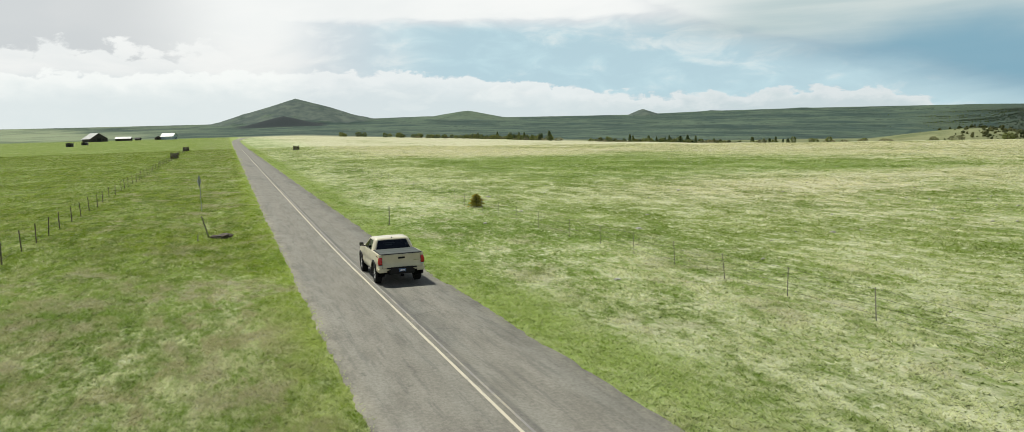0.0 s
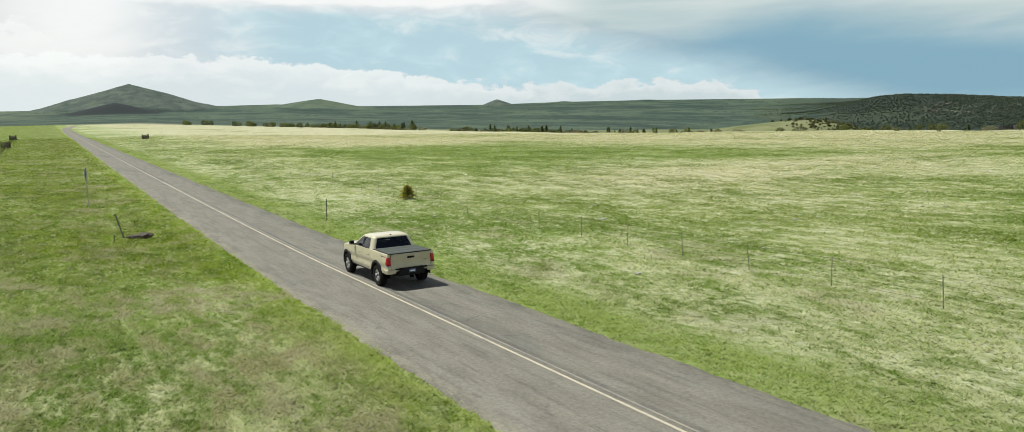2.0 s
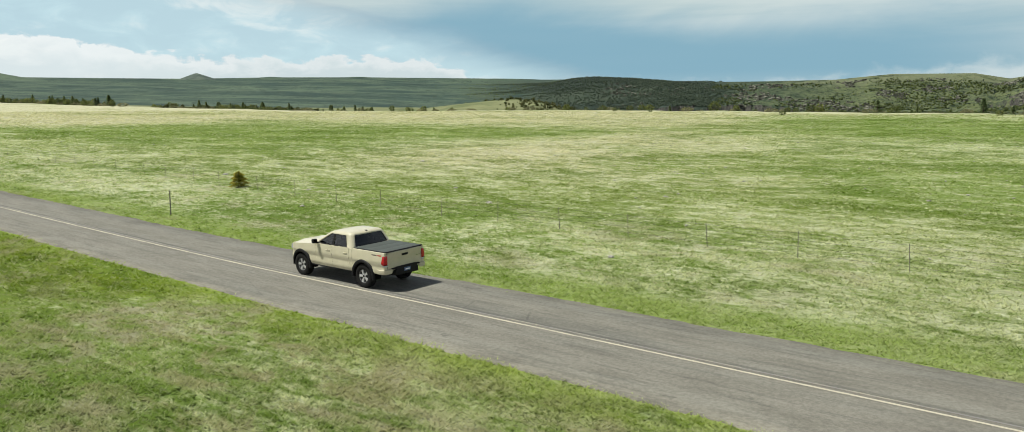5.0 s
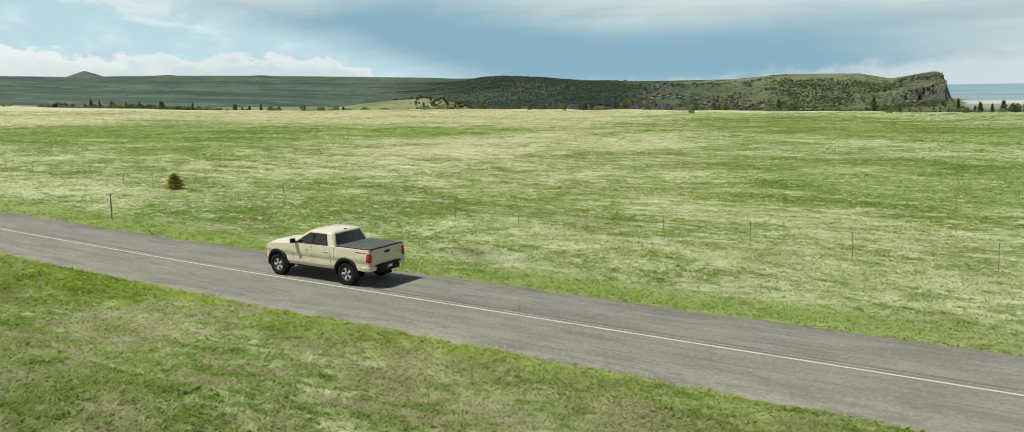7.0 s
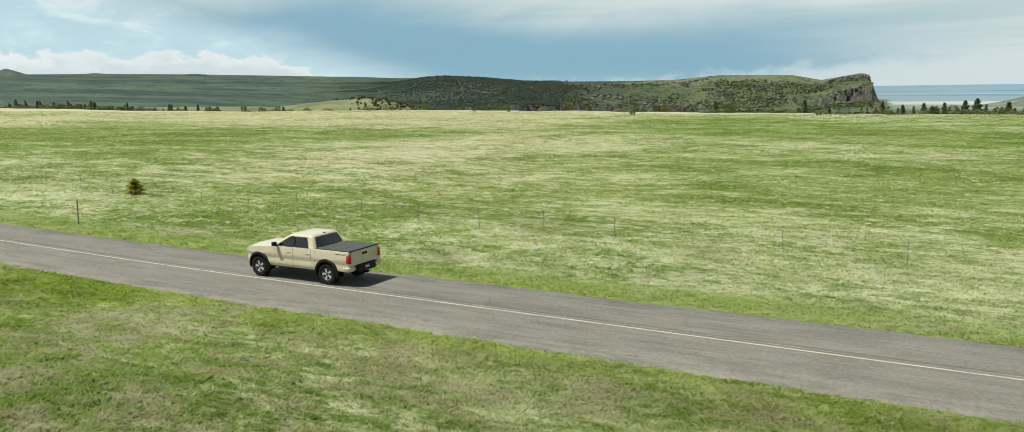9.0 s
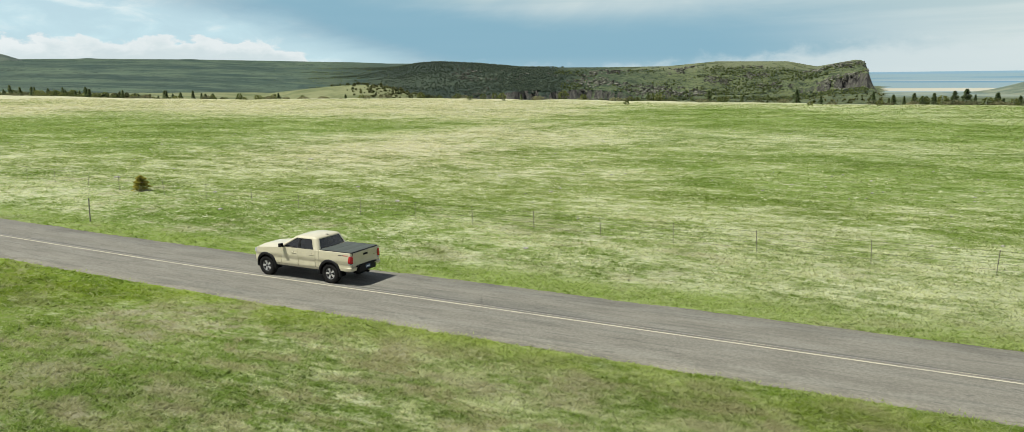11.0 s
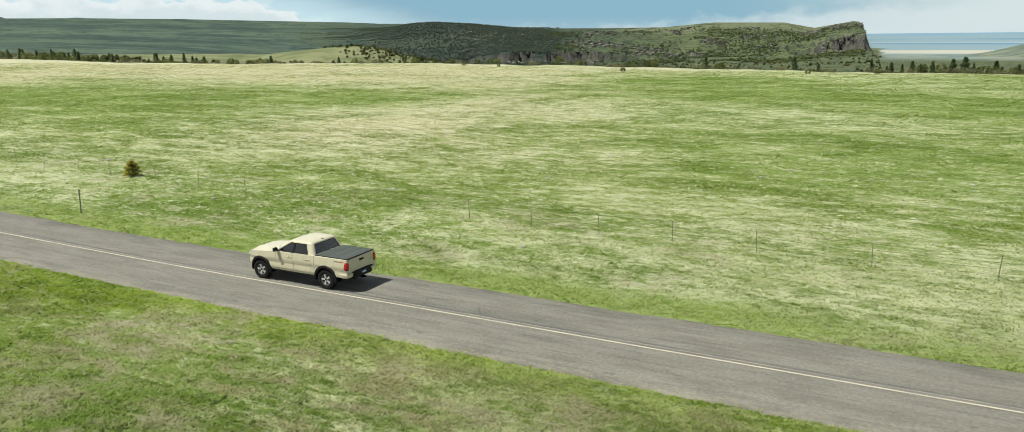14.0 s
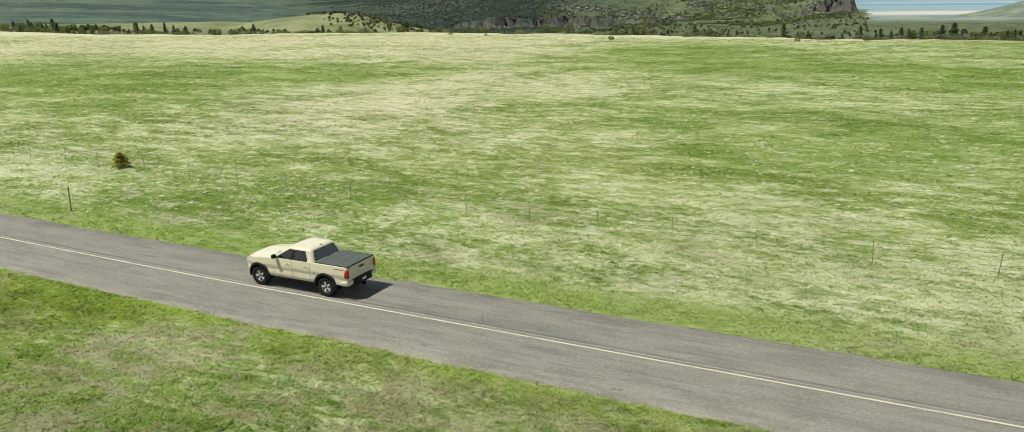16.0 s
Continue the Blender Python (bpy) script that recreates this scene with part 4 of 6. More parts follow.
    for k, z in ((0.15, 1.731), (0.4, 1.748), (0.75, 1.756)):
        rings.append([(x * (1 - k), y + (1.38 - y) * k, z + 0.01) for x, y, _ in rings[8]])
    win = {1: "rear", 3: "front", 18: "front", 20: "rear"}
    front_cells, rear_cells = range(9, 13), range(26, 30)

    def skip(i, j):
        if 1 <= i <= 5 and j in win:
            return True
        if 1 <= i <= 5 and (j in front_cells or j in rear_cells):
            return True
        return False

    bm = bmesh.new()
    vs = grid(bm, rings, skip, True)
    mid = bm.verts.new((0, 1.38, 1.768))
    for j in range(len(vs[-1])):
        bm.faces.new((vs[-1][j], vs[-1][(j + 1) % len(vs[-1])], mid))
    cab = part("cab_shell", bm, M_PAINT, truck, "", 40)
    solid = cab.modifiers.new("thickness", "SOLIDIFY")
    solid.thickness, solid.offset = 0.03, -1

    def pane(name, cells, i0, i1, label, inset=0.012):
        bm = bmesh.new()
        rows = []
        for i in range(i0, i1 + 1):
            pts = [rings[i][j % len(rings[i])] for j in list(cells) + [cells[-1] + 1]]
            rows.append([(x * (1 - inset), 1.4 + (y - 1.4) * (1 - inset), z) for x, y, z in pts])
        grid(bm, rows)
        return part(name, bm, M_CARGLASS, truck, label)

    pane("windscreen", list(front_cells), 1, 6, "tinted windscreen glass")
    pane("rear_window", list(rear_cells), 1, 6, "dark tinted rear window")
    for j in win:
        pane("side_window", [j], 1, 6, "dark tinted side window")

    def seal(cells, i0, i1):
        """Black surround of an opening."""
        bm = bmesh.new()
        idx = list(cells) + [cells[-1] + 1]
        loop = [rings[i0][j] for j in idx] + [rings[i][idx[-1]] for i in range(i0 + 1, i1 + 1)] + [rings[i1][j] for j in idx[-2::-1]] + [rings[i][idx[0]] for i in range(i1 - 1, i0, -1)]
        cx, cy, cz = (sum(p[k] for p in loop) / len(loop) for k in range(3))
        outer = [(x * 1.004, cy + (y - cy) * 1.0, z) for x, y, z in loop]
        innr = [(x * 1.004 + (cx - x) * (0.035 if abs(cx) > 0.3 else 0.03), y + (cy - y) * 0.035, z + (cz - z) * 0.07) for x, y, z in loop]
        grid(bm, [outer, innr], None, True)
        return part("window_seal", bm, M_BLACK, truck)

    for j in win:
        seal([j], 1, 6)
    seal(list(rear_cells), 1, 6)
    # black middle pillars
    for sgn in (-1, 1):
        bm = bmesh.new()
        rows = []
        for z in levels[1:7]:
            w = 0.868 - (z - 1.235) * 0.37 + 0.012
            rows.append([(sgn * (w + 0.004), 1.515, z), (sgn * (w + 0.004), 1.605, z)])
        grid(bm, rows)
        part("door_pillar", bm, M_BLACK, truck)
        bm = boxed(sgn * 0.864 - 0.007, sgn * 0.864 + 0.007, 0.80, 2.45, 1.254, 1.280, 0.004)
        part("belt_moulding", bm, M_BLACK, truck)
        # mirror
        bm = bmesh.new()
        box(bm, min(sgn * 0.93, sgn * 1.10), max(sgn * 0.93, sgn * 1.10), 2.27, 2.40, 1.27, 1.43, 0.035)
        mir = part("side_mirror", bm, M_BLACK, truck, "black door mirror housing")
        bm = boxed(min(sgn * 0.84, sgn * 0.96), max(sgn * 0.84, sgn * 0.96), 2.31, 2.37, 1.25, 1.30, 0.01)
        part("mirror_arm", bm, M_BLACK, mir)
        bm = boxed(min(sgn * 0.95, sgn * 1.085), max(sgn * 0.95, sgn * 1.085), 2.262, 2.268, 1.29, 1.41)
        part("mirror_glass", bm, M_CARGLASS, mir)
    # seats and wheel
    for x in (-0.38, 0.38):
        bm = bmesh.new()
        box(bm, x - 0.25, x + 0.25, 1.60, 2.05, 0.9, 1.02, 0.05)
        box(bm, x - 0.24, x + 0.24, 1.48, 1.60, 0.95, 1.40, 0.05)
        box(bm, x - 0.13, x + 0.13, 1.47, 1.56, 1.40, 1.56, 0.04)
        part("front_seat", bm, M_SEAT, truck)
    bm = bmesh.new()
    box(bm, -0.66, 0.66, 0.85, 1.2, 0.9, 1.0, 0.04)
    box(bm, -0.66, 0.66, 0.72, 0.84, 0.95, 1.34, 0.04)
    for x in (-0.42, 0.42):
        box(bm, x - 0.12, x + 0.12, 0.73, 0.81, 1.34, 1.47, 0.03)
    part("rear_bench", bm, M_SEAT, truck)
    part("dashboard", boxed(-0.74, 0.74, 2.25, 2.55, 0.95, 1.22, 0.05), M_SEAT, truck)
    bm = bmesh.new()
    lathe(bm, [(0.17, -0.015), (0.19, 0.0), (0.17, 0.015), (0.155, 0.0)], 20, "X", (0, 0, 0))
    bmesh.ops.transform(bm, matrix=pose(-0.38, 2.17, 1.18, 0, 0, 90) @ pose(0, 0, 0, 0, 25, 0), verts=bm.verts)
    part("steering_wheel", bm, M_BLACK, truck)
    # load bed
    bm = bmesh.new()
    rows = []
    for z in (0.60, 0.66, 0.74, 0.80, 0.86, 1.06, 1.10, 1.16, 1.20, 1.235, 1.262, 1.27):
        off = {0.60: 0.03, 0.66: 0.0, 0.80: 0.0, 0.86: 0.018, 1.06: 0.018, 1.10: 0.0, 1.20: -0.012, 1.235: -0.02, 1.262: -0.006, 1.27: 0.03}.get(z, 0.0)
        rows.append([(x, -1.085 + off + 0.015 * (x / 0.75) ** 4, z) for x in np.linspace(-0.752, 0.752, 13)])
    rows.append([(x, -1.0, 1.268) for x, _, _ in rows[-1]])
    grid(bm, rows)
    gate = part("tailgate", bm, M_PAINT, truck, "closed tan tailgate with pressed centre panel")
    part("gate_handle", boxed(-0.135, 0.135, -1.105, -1.06, 1.075, 1.15, 0.014), M_BLACK, gate, "black tailgate latch handle")
    bm = bmesh.new()
    for k in range(4):
        box(bm, 0.49 + 0.05 * k, 0.53 + 0.05 * k, -1.092, -1.08, 0.98, 1.0)
    part("badge_bar", bm, M_CHROME, gate)
    part("gate_trim", boxed(-0.752, 0.752, -1.09, -1.03, 1.262, 1.285, 0.008), M_BLACK, gate)
    for sgn in (-1, 1):
        bm = bmesh.new()
        rows = []
        for z in np.linspace(0.57, 1.262, 8):
            rows.append([(sgn * 0.758, -1.06, z), (sgn * 0.80, -1.082, z), (sgn * 0.86, -1.078, z), (sgn * (hw(-1.05, z) - 0.012), -1.062, z), (sgn * hw(-1.05, z), -1.04, z)])
        rows.append([(x, y + 0.06, 1.266) for x, y, _ in rows[-1]])
        grid(bm, rows)
        part("bed_corner", bm, M_PAINT, truck)

        def lamp(z0, z1, out):
            bm = bmesh.new()
            rows = []
            for t in np.linspace(0, 1, 7):
                z = z0 + (z1 - z0) * t
                o = out * min(1, 5 * t, 5 * (1 - t)) ** 0.5
                w = hw(-1.0, z)
                rows.append([(sgn * 0.765, -1.07, z), (sgn * 0.775, -1.085 - o, z), (sgn * 0.85, -1.082 - o, z), (sgn * (w - 0.005), -1.06 - o * 0.7, z), (sgn * (w + o * 0.6), -1.02, z), (sgn * (w + o * 0.6), -0.94 - 0.05 * t, z), (sgn * (w - 0.02), -0.92 - 0.05 * t, z)])
            grid(bm, rows)
            return bm

        light = part("tail_light", lamp(0.86, 1.165, 0.022), M_RED, truck, "red wraparound tail light")
        part("reversing_lens", lamp(0.795, 0.862, 0.02), M_LENS, light)
        part("lens_divider", boxed(min(sgn * 0.77, sgn * 0.915), max(sgn * 0.77, sgn * 0.915), -1.112, -1.06, 0.856, 0.868), M_BLACK, light)
        bm = bmesh.new()
        rows = []
        for z in (0.55, 0.575, 0.66, 0.69, 0.70):
            i = 0.03 if z in (0.55, 0.70) else 0.0
            rows.append([(sgn * 0.60, -1.135 + i, z), (sgn * 0.72, -1.145 + i, z), (sgn * 0.85, -1.13 + i, z), (sgn * (0.905 - i * 0.4), -1.09 + i * 0.5, z), (sgn * (0.928 - i * 0.4), -1.0, z), (sgn * (0.93 - i * 0.4), -0.72, z), (sgn * (0.90 - i), -0.66, z)])
        rows.append([(x * 0.97, y + 0.05, 0.704) for x, y, _ in rows[-1]])
        grid(bm, rows)
        part("bumper_end", bm, M_PAINT, truck, "tan painted bumper corner")
    bm = bmesh.new()
    box(bm, -0.50, 0.50, -1.20, -0.95, 0.47, 0.66, 0.03)
    box(bm, -0.60, 0.60, -1.175, -0.98, 0.69, 0.732, 0.012)
    box(bm, -0.44, 0.44, -1.195, -0.98, 0.62, 0.745, 0.015)
    bump = part("rear_bumper", bm, M_BLACK, truck, "black rear step bumper")
    plate = part("number_plate", boxed(-0.14, 0.14, -1.212, -1.203, 0.565, 0.69, 0.003), M_PLATE, bump, "blue and white number plate")
    part("plate_bar", boxed(-0.09, 0.09, -1.216, -1.211, 0.60, 0.645), M_WHITE, plate)
    part("tow_hitch", boxed(0.0 - 0.05, 0.05, -1.24, -1.0, 0.38, 0.46, 0.01), M_UNDER, truck)
    # cover over the bed
    cover = bmesh.new()
    for y0, y1 in ((-1.035, -0.512), (-0.509, 0.008), (0.011, 0.515)):
        box(cover, -0.80, 0.80, y0, y1, 1.268, 1.296, 0.009)
    cov = part("bed_cover", cover, M_TONNEAU, truck, "grey folding vinyl bed cover")
    for sgn in (-1, 1):
        part("cover_rail", boxed(min(sgn * 0.795, sgn * 0.83), max(sgn * 0.795, sgn * 0.83), -1.05, 0.525, 1.262, 1.292, 0.006), M_BLACK, cov)
    part("cover_lip", boxed(-0.80, 0.80, -1.075, -1.03, 1.266, 1.300, 0.008), M_BLACK, cov)
    # roof fin and brake light
    bm = bmesh.new()
    rows = [[(-0.035, 0.78, 1.70), (-0.035, 0.96, 1.72), (0, 1.02, 1.725), (0.035, 0.96, 1.72), (0.035, 0.78, 1.70)],
            [(-0.012, 0.79, 1.765), (-0.014, 0.86, 1.765), (0, 0.92, 1.748), (0.014, 0.86, 1.765), (0.012, 0.79, 1.765)]]
    vv = grid(bm, rows, None, True)
    bm.faces.new(vv[1])
    part("roof_antenna", bm, M_BLACK, truck)
    part("brake_light", boxed(-0.16, 0.16, 0.735, 0.765, 1.655, 1.685, 0.006), M_RED, truck, "small high brake light")
    # side sticker: plain bars, dark and red
    for sgn in (-1, 1):
        bars = bmesh.new()
        for k in range(3):
            x = sgn * hw(-0.45 - 0.11 * k, 1.17)
            box(bars, x - 0.004, x + 0.004, -0.50 - 0.085 * k, -0.43 - 0.085 * k, 1.152, 1.188)
        part("side_sticker", bars, M_DECAL, truck)
        bars = bmesh.new()
        for k in range(4):
            x = sgn * hw(-0.72 - 0.06 * k, 1.165)
            box(bars, x - 0.004, x + 0.004, -0.745 - 0.06 * k, -0.70 - 0.06 * k, 1.152, 1.188)
        part("side_sticker", bars, M_DECALRED, truck)
    # final proportions: shorter overhangs, lower roof
    for ob in truck.children_recursive:
        if ob.type != "MESH":
            continue
        for v in ob.data.vertices:
            x, y, z = v.co
            if y > 3.72:
                y = 3.72 + (y - 3.72) * 0.60
            elif y < -0.5:
                y = -0.5 + (y + 0.5) * 0.86
            if z > 1.235:
                z = 1.216 + (z - 1.235) * 0.94
            elif z > 0.6:
                z = 0.6 + (z - 0.6) * 0.97
            v.co = (x, y, z)
        ob.data.update()
    # wheels
    for c in (0.0, WB):
        for sgn in (-1, 1):
            build_wheel(truck, sgn, c)
    truck.matrix_basis = pose(TRUCK_X, 0.0, ground_z(0, 0) + 0.066)
    return truck


def build_wheel(truck, sgn, y):
    wheel = part("wheel", lathe(bmesh.new(), [(0.0, -0.06), (0.20, -0.06), (0.215, 0.03), (0.0, 0.03)], 24), M_RIMDARK, truck)
    wheel.matrix_basis = pose(sgn * 0.80, y, 0.392)
    o = sgn
    bm = lathe(bmesh.new(), [(0.215, o * -0.10), (0.29, o * -0.13), (0.355, o * -0.128), (0.380, o * -0.112), (0.384, 0), (0.380, o * 0.112), (0.355, o * 0.128), (0.29, o * 0.132), (0.235, o * 0.118), (0.212, o * 0.10)], 40)
    for k in range(36):
        for row, sh in ((-0.085, 0), (-0.03, 0.5), (0.03, 0), (0.085, 0.5)):
            a = 2 * math.pi * (k + sh) / 36
            m = Matrix.Rotation(a, 4, "X") @ Matrix.Translation((row, 0.387, 0))
            vs = bmesh.ops.create_cube(bm, size=1, matrix=m @ Matrix.Diagonal((0.045, 0.014, 0.042, 1)))
    part("tyre", bm, M_RUBBER, wheel)
    part("rim_lip", lathe(bmesh.new(), [(0.195, o * 0.06), (0.207, o * 0.105), (0.222, o * 0.112), (0.214, o * 0.085)], 32), M_RIMLIP, wheel, "grey rim lip")
    bm = bmesh.new()
    for k in range(5):
        m = Matrix.Rotation(2 * math.pi * k / 5, 4, "X") @ Matrix.Translation((o * 0.092, 0, 0))
        r0, r1, w0, w1 = 0.045, 0.213, 0.022, 0.042
        pts = [(-w0, r0), (w0, r0), (w1, r1), (-w1, r1)]
        lo = [bm.verts.new(m @ Vector((-o * 0.03, r, q))) for q, r in pts]
        hi = [bm.verts.new(m @ Vector((o * 0.012, r, q))) for q, r in pts]
        bm.faces.new(hi)
        for i in range(4):
            bm.faces.new((lo[i], lo[(i + 1) % 4], hi[(i + 1) % 4], hi[i]))
    part("rim", bm, M_RIM, wheel, "grey five-spoke alloy rim")
    part("hub_cap", lathe(bmesh.new(), [(0.0, o * 0.108), (0.045, o * 0.106), (0.055, o * 0.08)], 16), M_RIMDARK, wheel)


build_truck()

# ---------------------------------------------------------------- fences, signs, posts
M_STEEL = plain("weathered_green_steel", (0.20, 0.19, 0.15), 0.7, 0.2, 0.3, 12.0)
M_WIRE = plain("fence_wire", (0.12, 0.115, 0.105), 0.6, 0.6, 0.2)
M_WOOD = plain("weathered_timber", (0.085, 0.068, 0.052), 0.9, 0.0, 0.4, 5.0, 0.5)
M_GALV = plain("galvanised_steel", (0.34, 0.36, 0.37), 0.5, 0.7, 0.15)
M_YELLOW = plain("yellow_sign_face", (0.70, 0.42, 0.02), 0.45, 0.0, 0.06)
M_STONE = plain("pale_fieldstone", (0.30, 0.29, 0.25), 0.9, 0.0, 0.35, 3.0, 0.6)
M_EARTH = plain("turned_dark_earth", (0.065, 0.052, 0.038), 0.95, 0.0, 0.4, 4.0, 0.6)
rng = random.Random(11)


def post_mesh(h, w):
    """A steel T-post: web, flange and studs."""
    bm = bmesh.new()
    box(bm, -w / 2, w / 2, -0.004, 0.004, 0, h)
    box(bm, -0.004, 0.004, 0.0045, w, 0, h)
    box(bm, -w * 0.9, w * 0.9, 0.005, 0.011, -0.05, 0.12)
    return bm


def timber_post(h, r):
    """A round, roughly cut timber post with a slanted top."""
    bm = lathe(bmesh.new(), [(r * 1.05, -0.1), (r, h * 0.3), (r * 0.92, h * 0.96), (r * 0.55, h), (0.0, h)], 8, "Z")
    for v in bm.verts:
        v.co.z += 0.25 * v.co.x if v.co.z > h * 0.9 else 0.0
    return bm


def build_fence(label, place, y0, y1, step, h, wires, wide, steel):
    fence = new("wire_fence")
    tagged(fence, label, "fence", "roadside fences")
    fence.matrix_basis = pose(place(y0), y0, ground_z(place(y0), y0))
    bx, by, bz = fence.matrix_basis.translation
    data, tops, y = None, [], y0
    while y < y1:
        x = place(y) + rng.uniform(-0.12, 0.12)
        z = ground_z(x, y)
        if data is None:
            ob = part("post", post_mesh(h, wide) if steel else timber_post(h, wide), M_STEEL if steel else M_WOOD, fence)
            data = ob.data
        else:
            ob = new("post", data)
            ob.parent = fence
        lean = pose(x - bx, y - by, z - bz - 0.02, rng.uniform(-4, 4), rng.uniform(-4, 4), rng.uniform(-15, 15))
        ob.matrix_basis = lean
        tops.append((Vector((x - bx, y - by, z - bz)), lean))
        y += step * rng.uniform(0.85, 1.15)
    for k in range(wires):
        t = h * (0.95 - 0.24 * k)
        bm = bmesh.new()
        pts = [m @ Vector((0, 0, t)) for _, m in tops]
        rows = []
        for a, b in zip(pts, pts[1:]):
            for q in (0, 0.5):
                p = a.lerp(b, q) - Vector((0, 0, 0.05 * q))
                rows.append([(p.x, p.y, p.z - 0.0035), (p.x + 0.0035, p.y, p.z + 0.003), (p.x - 0.0035, p.y, p.z + 0.003)])
        grid(bm, rows, None, True)
        part("wire", bm, M_WIRE, fence)
    return fence


build_fence("wire fence on thin steel posts along the dry field", lambda y: 12.3 + 0.012 * max(0, y), -60, 260, 4.0, 1.02, 4, 0.023, True)
build_fence("wire fence on dark timber posts beside green pasture", lambda y: -15.7 - 0.016 * y, -10, 330, 4.6, 1.22, 4, 0.034, False)


def build_crib(x, y, s):
    """A timber crib filled with stones, which anchors the fence."""
    crib = new("rock_crib")
    tagged(crib, "dark weathered timber crib holding stones by the fence", "fence anchor", "fence anchors")
    for sx in (-0.7, 0.7):
        for sy in (-0.5, 0.5):
            part("post", boxed(sx - 0.07, sx + 0.07, sy - 0.07, sy + 0.07, -0.1, 1.35, 0.02), M_WOOD, crib)
    for k in range(6):
        z = 0.12 + 0.2 * k
        for sy in (-0.58, 0.58):
            part("rail", boxed(-0.85, 0.85, sy - 0.05, sy + 0.05, z - 0.065, z + 0.065, 0.02), M_WOOD, crib)
        for sx in (-0.78, 0.78):
            part("rail", boxed(sx - 0.05, sx + 0.05, -0.6, 0.6, z - 0.06, z + 0.06, 0.02), M_WOOD, crib)
    bm = bmesh.new()
    for k in range(40):
        m = pose(rng.uniform(-0.5, 0.5), rng.uniform(-0.4, 0.4), rng.uniform(0.1, 1.05)) @ Matrix.Diagonal((rng.uniform(0.1, 0.2), rng.uniform(0.1, 0.2), rng.uniform(0.08, 0.15), 1))
        bmesh.ops.create_icosphere(bm, subdivisions=1, radius=1, matrix=m)
    part("stone_fill", bm, M_STONE, crib)
    crib.matrix_basis = pose(x, y, ground_z(x, y), 0, 0, rng.uniform(-8, 8)) @ Matrix.Scale(s, 4)
    return crib


build_crib(-18.9, 200, 1.25)
build_crib(-20.6, 300, 1.3)
build_crib(18.0, 260, 1.2)


def build_sign(x, y):
    """Diamond warning sign on a steel post, turned towards the field."""
    sign = new("warning_sign")
    tagged(sign, "yellow diamond warning sign on a grey steel post in verge grass", "road sign")
    bm = bmesh.new()
    box(bm, -0.035, 0.035, -0.004, 0.004, -0.1, 3.0)
    box(bm, -0.035, -0.029, -0.03, 0.0, -0.1, 3.0)
    box(bm, 0.029, 0.035, -0.03, 0.0, -0.1, 3.0)
    part("post", bm, M_GALV, sign)
    turn = pose(0, 0, 2.52, 0, 45, 0)
    back = part("sign_panel", boxed(-0.38, 0.38, -0.046, -0.043, -0.38, 0.38, 0.0, turn), M_GALV, sign, "bare grey metal back of the sign")
    part("sign_face", boxed(-0.375, 0.375, -0.0495, -0.0465, -0.375, 0.375, 0.0, turn), M_YELLOW, back, "yellow reflective face")
    bm = bmesh.new()
    box(bm, -0.05, 0.05, -0.053, -0.050, 2.60, 2.72, 0.0)
    box(bm, -0.09, 0.09, -0.053, -0.050, 2.52, 2.58, 0.0)
    box(bm, -0.03, 0.03, -0.053, -0.050, 2.30, 2.50, 0.0)
    part("symbol", bm, M_BLACK, back)
    for z in (2.3, 2.74):
        part("bolt", lathe(bmesh.new(), [(0, 0.012), (0.012, 0.010), (0.012, 0.0)], 8, "Z", (0, 0, z)), M_GALV, sign)
    sign.matrix_basis = pose(x, y, ground_z(x, y), 0, 0, -106)
    return sign


build_sign(-7.45, 40.0)


def build_lone_post(name, label, x, y, h, rx, ry, mat, w=0.06):
    bm = post_mesh(h, w)
    ob = part(name, bm, mat)
    tagged(ob, label, "post", "verge posts")
    ob.matrix_basis = pose(x, y, ground_z(x, y) - 0.03, rx, ry, rng.uniform(0, 40))
    return ob


build_lone_post("marker_post", "thin rusty steel marker post standing in the verge", 4.9, 21.1, 1.35, 0, 2, M_STEEL)
build_lone_post("leaning_post", "leaning dark steel post beside a heap of earth", -6.5, 21.3, 1.45, 0, -14, M_STEEL, 0.07)
build_lone_post("short_stake", "short broken dark stake in the verge grass", -7.1, 19.6, 0.45, 5, 6, M_STEEL, 0.06)


def lumpy(seed, sx, sy, sz, sub=3, rough=0.25):
    bm = bmesh.new()
    bmesh.ops.create_icosphere(bm, subdivisions=sub, radius=1)
    for v in bm.verts:
        n = noise.noise(v.co * 1.7 + Vector((seed * 7.3, 0, 0))) + 0.5 * noise.noise(v.co * 4.1 + Vector((0, seed * 3.1, 0)))
        v.co = v.co * (1 + rough * n)
        v.co.x *= sx
        v.co.y *= sy
        v.co.z *= sz
    return bm


heap = part("earth_heap", lumpy(3, 0.62, 0.42, 0.22, 3, 0.5), M_EARTH)
tagged(heap, "small heap of dark turned earth and stones", "earth heap")
heap.matrix_basis = pose(-5.7, 20.6, ground_z(-5.7, 20.6) + 0.03)

